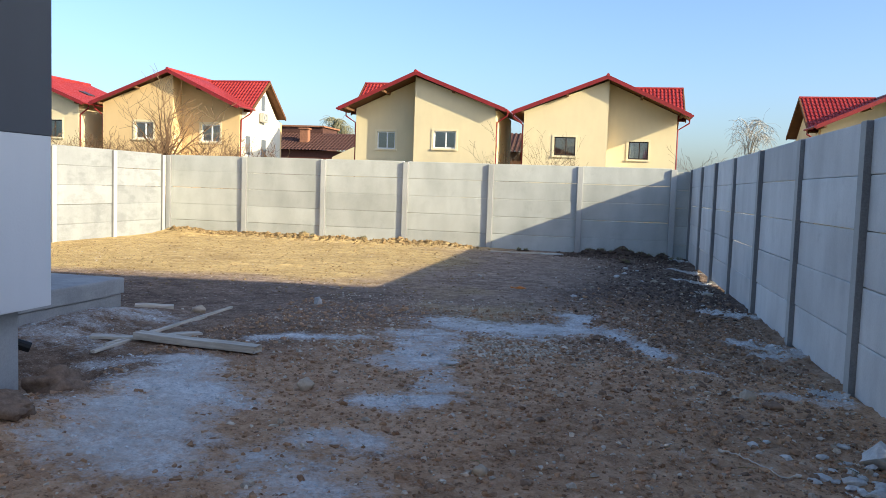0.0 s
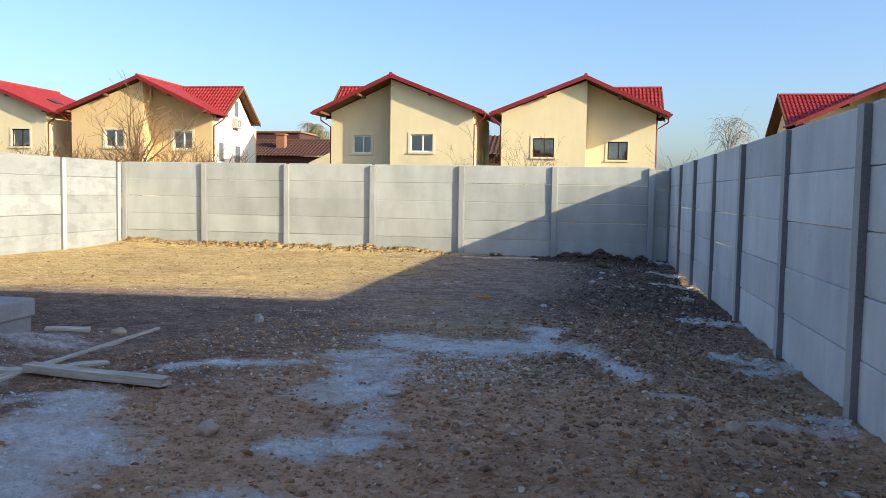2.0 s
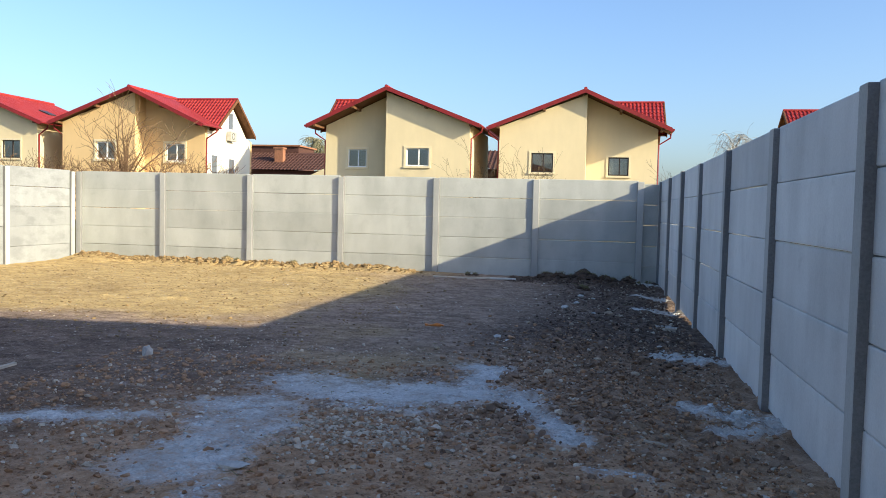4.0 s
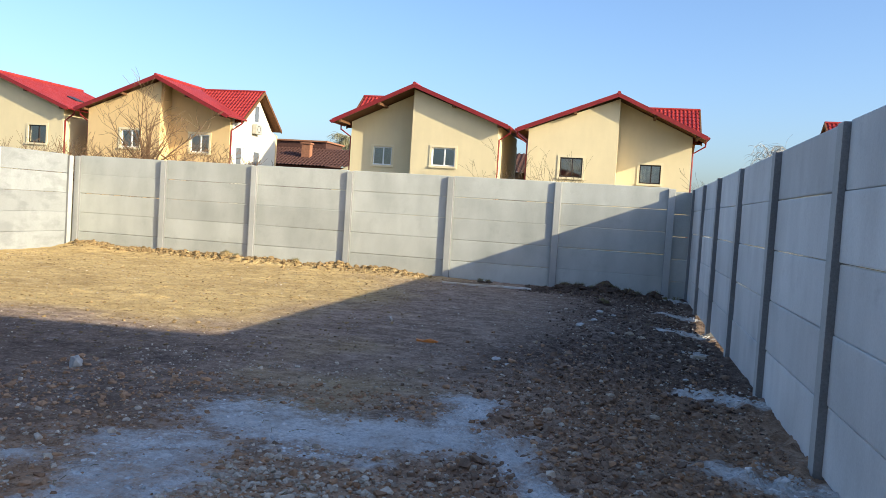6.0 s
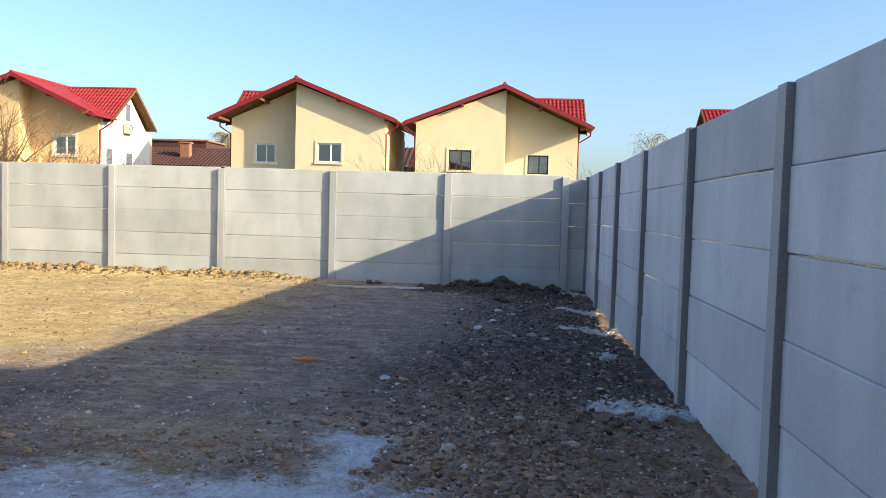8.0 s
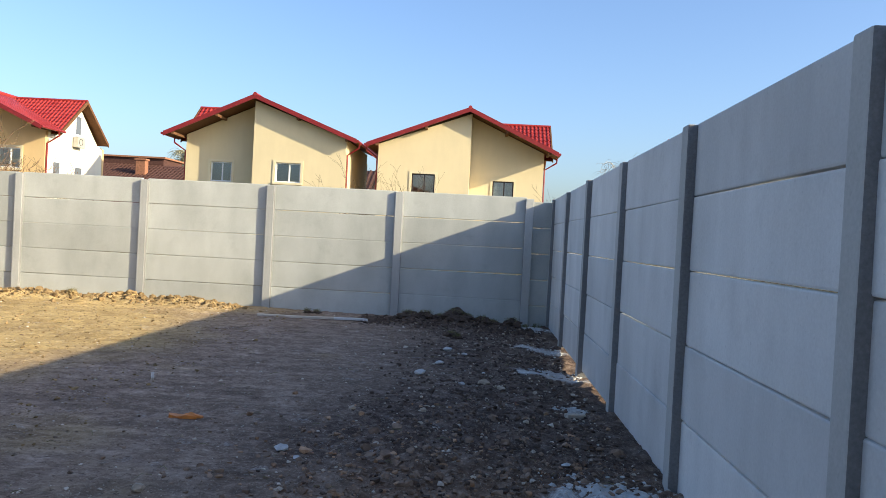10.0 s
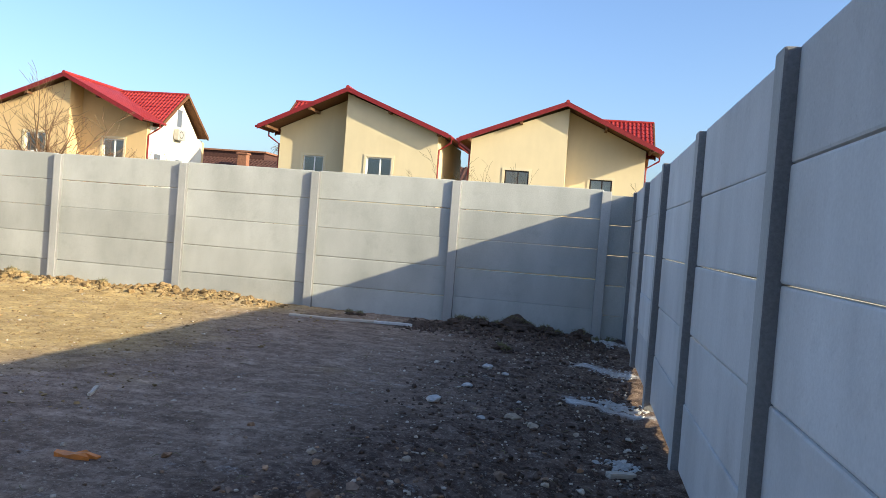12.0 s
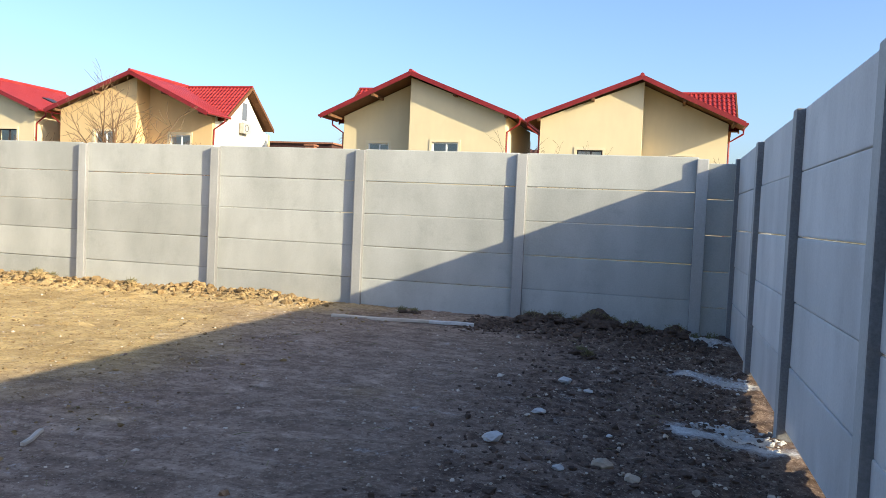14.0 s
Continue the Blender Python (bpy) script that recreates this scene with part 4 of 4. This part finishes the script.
for i, (x, y, s) in enumerate(((-0.60, -14.48, 0.07), (-0.47, -14.56, 0.085), (-0.34, -14.45, 0.07), (-0.73, -14.42, 0.07), (-0.55, -14.66, 0.07), (-0.66, -14.12, 0.05), (-0.86, -14.2, 0.05), (-0.48, -13.86, 0.05))):
    stone("concrete_shard", "flat grey shard of broken concrete by the fence", x, y, s * 0.85, s * 0.6, s * 0.3, 40 + i, RUBBLE, i * 47, 2, True, 0.15, "rubble")
shards = random.Random(17)
for i in range(46):
    s = shards.uniform(0.014, 0.045)
    stone("concrete_shard", "small grey shard of broken concrete by the fence", -0.5 + shards.gauss(0, 0.17), -14.45 + shards.gauss(0, 0.2), s, s * 0.75, s * 0.4, 140 + i, RUBBLE, i * 71, 1, True, 0.2, "rubble")
for i, (x, y, s) in enumerate(((-1.5, -4.64, 0.10), (-1.63, -5.39, 0.13), (-1.45, -3.55, 0.13), (-1.26, -3.85, 0.08), (-2.22, -8.18, 0.10), (-2.1, -8.3, 0.06), (-1.25, -5.7, 0.07), (-1.05, -4.9, 0.05))):
    stone("mortar_lump", "pale blue grey lump of set mortar on soil", x, y, s * 0.52, s * 0.4, s * 0.22, 60 + i, RUBBLE, i * 61, 2, True, 0.15, "rubble")
for i, (x, y, s) in enumerate(((-1.05, -5.5, 0.09), (-0.9, -5.62, 0.07), (-2.0, -7.0, 0.05), (-1.5, -6.9, 0.05), (-2.7, -9.0, 0.06), (-1.2, -9.2, 0.07), (-0.9, -9.6, 0.06), (-1.6, -9.9, 0.09), (-1.35, -9.75, 0.06))):
    stone("stone", "brownish loose stone among dark clods", x, y, s * 0.65, s * 0.55, s * 0.4, 80 + i, STONE, i * 33, 2, True)


def mortar_spill(x, y, sx, sy, seed):
    """A thin crusty spread of spilled mortar with lumps."""
    rng = random.Random(seed)
    n = 26
    bm = bmesh.new()
    off = Vector((seed * 3.1, seed * 1.7, 0))
    uu = np.linspace(-1, 1, n + 1)
    level = ground_z(x + uu[:, None] * sx, y + uu[None, :] * sy) - gz(x, y)
    grid = {}
    for i in range(n + 1):
        for j in range(n + 1):
            u, v = uu[i], uu[j]
            r = math.hypot(u, v) + 0.45 * noise.noise(Vector((u * 2.2, v * 2.2, 0)) + off) + 0.35 * noise.noise(Vector((u * 6, v * 6, 0)) + off)
            hgt = 0.035 * max(-0.6, 0.72 - r) * (0.6 + 0.8 * abs(noise.noise(Vector((u * 5, v * 5, 2)) + off))) + 0.02 * noise.noise(Vector((u * 12, v * 12, 5)) + off)
            grid[i, j] = bm.verts.new((u * sx, v * sy, level[i, j] + hgt - 0.004))
    for i in range(n):
        for j in range(n):
            bm.faces.new((grid[i, j], grid[i + 1, j], grid[i + 1, j + 1], grid[i, j + 1]))
    solo("mortar_spill", bm, RUBBLE, "crusty pale grey spilled mortar at a fence post", "mortar", pose(x, y, gz(x, y)), "mortar spills")


SPILLS = ((-0.36, -8.38, 0.40, 0.34), (-0.28, -10.6, 0.26, 0.26), (-0.30, -4.2, 0.34, 0.26), (-0.26, -2.5, 0.30, 0.22), (-0.28, -0.42, 0.28, 0.18), (-0.2, -12.45, 0.18, 0.14), (-0.33, -6.2, 0.11, 0.12))
for i, (x, y, a, b_) in enumerate(SPILLS):
    mortar_spill(x, y, a, b_, i + 1)


def timber(name, label, p, q, w, t, seed, material=None, z0=None, z1=None, split=False):
    """A sawn piece of timber lying from p to q, w wide and t thick, with a worn outline."""
    p, q = Vector((p[0], p[1], (z0 if z0 is not None else gz(*p)) + t / 2)), Vector((q[0], q[1], (z1 if z1 is not None else gz(*q)) + t / 2))
    L = (q - p).length
    rng = random.Random(seed)
    bm = bmesh.new()
    box(bm, 0, L, -w / 2, w / 2, -t / 2, t / 2, min(w, t) * 0.08)
    bmesh.ops.subdivide_edges(bm, edges=[e for e in bm.edges if abs(e.verts[0].co.x - e.verts[1].co.x) > L * 0.8], cuts=7)
    for v in bm.verts:
        k = v.co.x / L
        v.co.y += 0.004 * math.sin(k * 5 + seed)
        v.co.z += 0.003 * math.sin(k * 7 + seed * 2)
        if split and k > 0.97:
            v.co.x -= rng.uniform(0, 0.06)
    m = Matrix.Translation(p) @ (q - p).to_track_quat("X", "Z").to_matrix().to_4x4()
    return solo(name, bm, material or WOOD, label, "timber", m)


timber("plank", "thick weathered grey plank with a splintered end", (-5.5, -12.93), (-4.42, -13.0), 0.11, 0.055, 1, z0=0.15, z1=0.125, split=True)
timber("lath", "long thin weathered lath lying across a plank", (-5.53, -13.45), (-5.67, -10.9), 0.034, 0.022, 2, z0=0.13, z1=0.10)
timber("lath", "long grey lath beside another lath", (-5.60, -13.2), (-5.60, -11.6), 0.032, 0.022, 3, z0=0.13, z1=0.10)
timber("board_offcut", "short grey board offcut under the laths", (-5.85, -13.02), (-5.25, -12.75), 0.10, 0.025, 4)
timber("board_offcut", "short board offcut beside the plank", (-5.45, -12.75), (-5.2, -12.45), 0.09, 0.025, 5)
timber("board_offcut", "pale board offcut beside the terrace slab", (-6.42, -11.5), (-6.1, -11.32), 0.12, 0.04, 6)
timber("long_board", "long brown board lying before the back fence", (-4.28, -1.3), (-3.18, -1.12), 0.07, 0.03, 7)
timber("pale_board", "pale grey board end beside a brown board", (-3.2, -1.15), (-2.72, -1.06), 0.085, 0.03, 8, RUBBLE, z0=gz(-3.2, -1.15) + 0.004)
timber("wood_block", "small pale block of wood near the fence", (-0.42, -6.5), (-0.27, -6.4), 0.05, 0.03, 9)
timber("stick", "thin pale stick lying on the soil", (-3.78, -6.2), (-3.7, -6.42), 0.022, 0.018, 10)
timber("stick", "thin pale splinter of wood on soil", (-0.95, -11.6), (-0.8, -11.55), 0.02, 0.012, 11)


def orange_scrap():
    bm = bmesh.new()
    pts = [(-0.13, 0.01), (-0.10, 0.04), (-0.02, 0.035), (0.05, 0.05), (0.09, 0.03), (0.16, 0.035), (0.15, 0.0), (0.07, -0.005), (0.12, -0.04), (0.02, -0.045), (-0.05, -0.03), (-0.12, -0.035)]
    top = [bm.verts.new((x, y, 0.03 + 0.012 * math.sin(x * 30))) for x, y in pts]
    low = [bm.verts.new((x, y, 0.004)) for x, y in pts]
    bm.faces.new(top)
    bm.faces.new(low[::-1])
    for i in range(len(pts)):
        k = (i + 1) % len(pts)
        bm.faces.new((top[i], low[i], low[k], top[k]))
    bmesh.ops.recalc_face_normals(bm, faces=bm.faces[:])
    solo("plastic_scrap", bm, ORANGE, "crumpled orange plastic scrap on the soil", "scrap", pose(-3.02, -7.55, gz(-3.02, -7.55), 0, 0, 5) @ Matrix.Diagonal((0.75, 0.8, 0.8, 1)))


orange_scrap()


def string_piece():
    bm = bmesh.new()
    pts = []
    for i in range(22):
        k = i / 21
        x, y = -1.22 + 0.36 * k, -14.28 - 0.27 * k + 0.03 * math.sin(k * 7)
        pts.append((x, y, gz(x, y) + 0.012))
    tube(bm, pts, [0.009 if i in (0, 1, 20, 21) else 0.0035 for i in range(22)], 6)
    solo("string", bm, STRING, "dirty white string lying on the soil", "string")


string_piece()


def sod(x, y, s, seed):
    rng = random.Random(seed)
    t = thing("sod_clod", "dark turned clod of sod with dry grass roots", "clod", pose(x, y, gz(x, y) + s * 0.15), "clods by the fence")
    # sun and shade put into the colour: tone switches at the fence's shadow edge
    part("soil", rock(rng, s, s * 0.8, s * 0.52, 4, 0.33), CLOD_DARK if x > -4.5 else CLOD_SUNLIT, t)
    bm = bmesh.new()
    for _ in range(70):
        a = rng.uniform(0, 6.28)
        r = s * rng.uniform(0.1, 0.9)
        p = Vector((math.cos(a) * r, math.sin(a) * r * 0.8, s * 0.55 * math.sqrt(max(0.05, 1 - (r / s) ** 2))))
        d = Vector((rng.gauss(0, 0.6), rng.gauss(0, 0.6), 0.7)).normalized() * rng.uniform(0.02, 0.07)
        tube(bm, [p, p + d * 0.6, p + d + Vector((0, 0, -0.01))], [0.0022, 0.0018, 0.0008], 3)
    tagged(part("grass", bm, GRASS, t), kind="stuff")


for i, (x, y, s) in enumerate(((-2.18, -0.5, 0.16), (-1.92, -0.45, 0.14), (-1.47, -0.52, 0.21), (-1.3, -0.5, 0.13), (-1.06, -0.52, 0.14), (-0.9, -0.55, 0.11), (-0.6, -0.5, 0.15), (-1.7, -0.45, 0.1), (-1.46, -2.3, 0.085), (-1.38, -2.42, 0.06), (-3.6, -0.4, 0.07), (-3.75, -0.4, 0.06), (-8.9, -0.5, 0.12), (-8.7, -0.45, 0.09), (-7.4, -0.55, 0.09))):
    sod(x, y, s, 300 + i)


# ---- uncountable small stones, clods and straw ----
def scatter(name, label, material, count, place, size, seed, flat=0.65, on_cement=False):
    rng = np.random.RandomState(seed)
    protos = []
    for k in range(7):
        bm = rock(random.Random(seed * 10 + k), 1, 0.8, flat, 0, 0.4, True)
        bm.verts.ensure_lookup_table()
        protos.append((np.array([v.co[:] for v in bm.verts]), np.array([[v.index for v in f.verts] for f in bm.faces])))
        bm.free()
    x, y = place(rng, count)
    keep = (cement_amount(x, y) < rng.uniform(0.3, 0.85, len(x))) != on_cement
    x, y = x[keep], y[keep]
    z = ground_z(x, y)
    s = size(rng, len(x))
    co, fa, base = [], [], 0
    for i in range(len(x)):
        v, f = protos[i % 7]
        a = rng.uniform(0, 6.283)
        ca, sa_ = math.cos(a), math.sin(a)
        p = np.stack((v[:, 0] * ca - v[:, 1] * sa_, v[:, 0] * sa_ + v[:, 1] * ca, v[:, 2]), -1) * s[i]
        co.append(p + (x[i], y[i], z[i] + s[i] * 0.15))
        fa.append(f + base)
        base += len(v)
    me = bpy.data.meshes.new(name)
    me.from_pydata(np.concatenate(co).tolist(), [], np.concatenate(fa).tolist())
    me.materials.append(material)
    return tagged(new(name, me), label, "gravel", kind="stuff")


def everywhere(rng, n):
    return rng.uniform(-12.4, -0.12, n), rng.uniform(-17.5, -0.3, n)


def near(rng, n):
    return rng.uniform(-5.2, -0.12, n), rng.uniform(-16.5, -9.0, n)


def right_side(rng, n):
    x = -0.15 - np.abs(rng.normal(0, 1.1, n))
    y = rng.uniform(-15.5, -0.4, n)
    ok = x > -5
    return x[ok], y[ok]


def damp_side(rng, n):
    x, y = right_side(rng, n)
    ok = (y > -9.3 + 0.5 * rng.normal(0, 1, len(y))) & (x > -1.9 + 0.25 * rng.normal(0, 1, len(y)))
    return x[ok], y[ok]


def churned_side(rng, n):
    x, y = right_side(rng, n)
    ok = y < -7.5 + 0.7 * rng.normal(0, 1, len(y))
    return x[ok], y[ok]


def front_yard(rng, n):
    return rng.uniform(-5.3, -0.12, n), rng.uniform(-16.3, -9.8, n)


def rough_patch(rng, n):
    return rng.normal(-1.35, 0.55, n).clip(-3.2, -0.15), rng.normal(-9.9, 1.3, n)


def ridge_line(rng, n):
    x = rng.uniform(-12.4, -4.7, n)
    return x, -0.42 - 0.12 * np.sin(x * 1.3) + rng.normal(0, 0.17, n).clip(-0.5, 0.3)


def heap_line(rng, n):
    return rng.uniform(-2.9, -0.3, n), rng.normal(-0.75, 0.3, n).clip(-1.8, -0.25)


def log_size(mid, spread, top):
    return lambda rng, n: np.minimum(np.exp(rng.normal(math.log(mid), spread, n)), top)


def sunny_soil(rng, n):
    return rng.uniform(-12.4, -3.5, n), rng.uniform(-9.5, -0.4, n)


def cement_places(rng, n):
    k = rng.randint(0, len(STROKES), n)
    u = rng.uniform(0, 1, n)
    st = np.array([q[:5] for q in STROKES])[k]
    return st[:, 0] + u * (st[:, 2] - st[:, 0]) + rng.normal(0, 0.8, n) * st[:, 4], st[:, 1] + u * (st[:, 3] - st[:, 1]) + rng.normal(0, 0.8, n) * st[:, 4]


scatter("pebbles", "small pale pebbles scattered over the soil", PEBBLE, 3600, everywhere, log_size(0.0065, 0.5, 0.022), 1)
scatter("pebbles", "pale gravel strewn over trodden soil", PEBBLE, 6500, near, log_size(0.0072, 0.6, 0.032), 2)
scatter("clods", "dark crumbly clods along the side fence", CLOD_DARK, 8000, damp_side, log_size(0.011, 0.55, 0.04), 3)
scatter("clods", "brown crumbly clods along the side fence", CLOD, 3600, churned_side, log_size(0.0105, 0.55, 0.04), 13)
scatter("clods", "dark broken clods in a churned patch", CLOD, 3800, rough_patch, log_size(0.0125, 0.6, 0.05), 4)
scatter("clods", "reddish brown broken clods in a churned patch", CLOD_WARM, 900, rough_patch, log_size(0.014, 0.5, 0.045), 14)
scatter("clods", "dry yellow brown clods along the back fence", CLOD_RIDGE, 4200, ridge_line, log_size(0.015, 0.65, 0.075), 5)
scatter("clods", "dark clods heaped before the back fence", CLOD_DARK, 2400, heap_line, log_size(0.016, 0.6, 0.065), 6)
scatter("clods", "warm brown crumbs of trodden soil", CLOD_WARM, 15000, front_yard, log_size(0.0095, 0.6, 0.036), 21)
scatter("pebbles", "pale cement crumbs at the rim of a spill", PEBBLE, 900, lambda rng, n: (rng.normal(-2.5, 0.6, n), rng.normal(-11.75, 0.35, n)), log_size(0.012, 0.5, 0.035), 31)
scatter("cement_crumbs", "pale grey crumbs of cement in the dust patches", CRUMB, 9000, cement_places, log_size(0.008, 0.5, 0.024), 33, 0.55, True)
def spill_places(rng, n):
    st = np.array(SPILLS)[rng.randint(0, len(SPILLS), n)]
    return np.minimum(st[:, 0] + rng.normal(0, 0.5, n) * st[:, 2], -0.06), st[:, 1] + rng.normal(0, 0.5, n) * st[:, 3]


scatter("cement_crumbs", "pale grey mortar crumbs round the fence posts", CRUMB, 1500, spill_places, log_size(0.013, 0.5, 0.04), 35, 0.5, True)
scatter("mortar_crumbs", "broken mortar crumbs spilled beside the fence posts", RUBBLE, 900, spill_places, log_size(0.012, 0.5, 0.035), 36, 0.5)
scatter("clods", "small brown crumbs of soil", CLOD, 5000, everywhere, log_size(0.007, 0.5, 0.022), 7, 0.4)
scatter("clods", "sunlit yellow brown crumbs of soil", CLOD_RIDGE, 7000, sunny_soil, log_size(0.0085, 0.55, 0.032), 17, 0.5)
scatter("pebbles", "pale stones in the churned soil by the fence", PEBBLE, 1900, right_side, log_size(0.0095, 0.55, 0.036), 8)


def straw():
    rng = random.Random(77)
    bm = bmesh.new()
    for _ in range(600):
        x, y = rng.uniform(-11, -0.2), rng.uniform(-15, -0.4)
        a, L = rng.uniform(0, 6.28), rng.uniform(0.03, 0.12)
        z = 0.085 if x < -1.5 else gz(x, y) + 0.008
        tube(bm, [(x, y, z), (x + math.cos(a) * L * 0.5, y + math.sin(a) * L * 0.5, z + 0.012), (x + math.cos(a + 0.3) * L, y + math.sin(a + 0.3) * L, z)], [0.002, 0.002, 0.001], 3)
    solo("straw", bm, GRASS, "dry straw and root bits on the soil", "straw", kind="stuff")


straw()


def tuft(x, y, s, seed):
    rng = random.Random(seed)
    bm = bmesh.new()
    for _ in range(60):
        a = rng.uniform(0, 6.28)
        p = Vector((rng.gauss(0, 0.03), rng.gauss(0, 0.03), 0))
        d = Vector((math.cos(a) * rng.uniform(0.1, 0.6), math.sin(a) * rng.uniform(0.1, 0.6), 1)).normalized() * s * rng.uniform(0.5, 1)
        tube(bm, [p, p + d * 0.6, p + d + Vector((d.x * 0.3, d.y * 0.3, -0.15 * s))], [0.003, 0.0025, 0.001], 3)
    solo("grass_tuft", bm, GRASS, "small dry grass tuft at the fence corner", "grass", pose(x, y, gz(x, y) - 0.01))


tuft(-0.22, -0.18, 0.13, 1)
tuft(-0.4, -0.2, 0.1, 2)


def gravel_heap(rng, n):
    k = rng.randint(0, 3, n)
    cx, cy = np.array([-2.85, -4.0, -2.55])[k], np.array([-11.9, -12.1, -12.0])[k]
    return cx + rng.normal(0, 0.16, n), cy + rng.normal(0, 0.28, n)


scatter("pebbles", "pale rounded gravel spilled beside the cement dust", PEBBLE, 500, gravel_heap, log_size(0.014, 0.4, 0.035), 9)
scatter("clods", "large brown clods at the rim of the churned soil", CLOD, 260, lambda rng, n: (rng.normal(-1.75, 0.22, n), rng.normal(-11.2, 0.35, n)), log_size(0.02, 0.4, 0.05), 10)
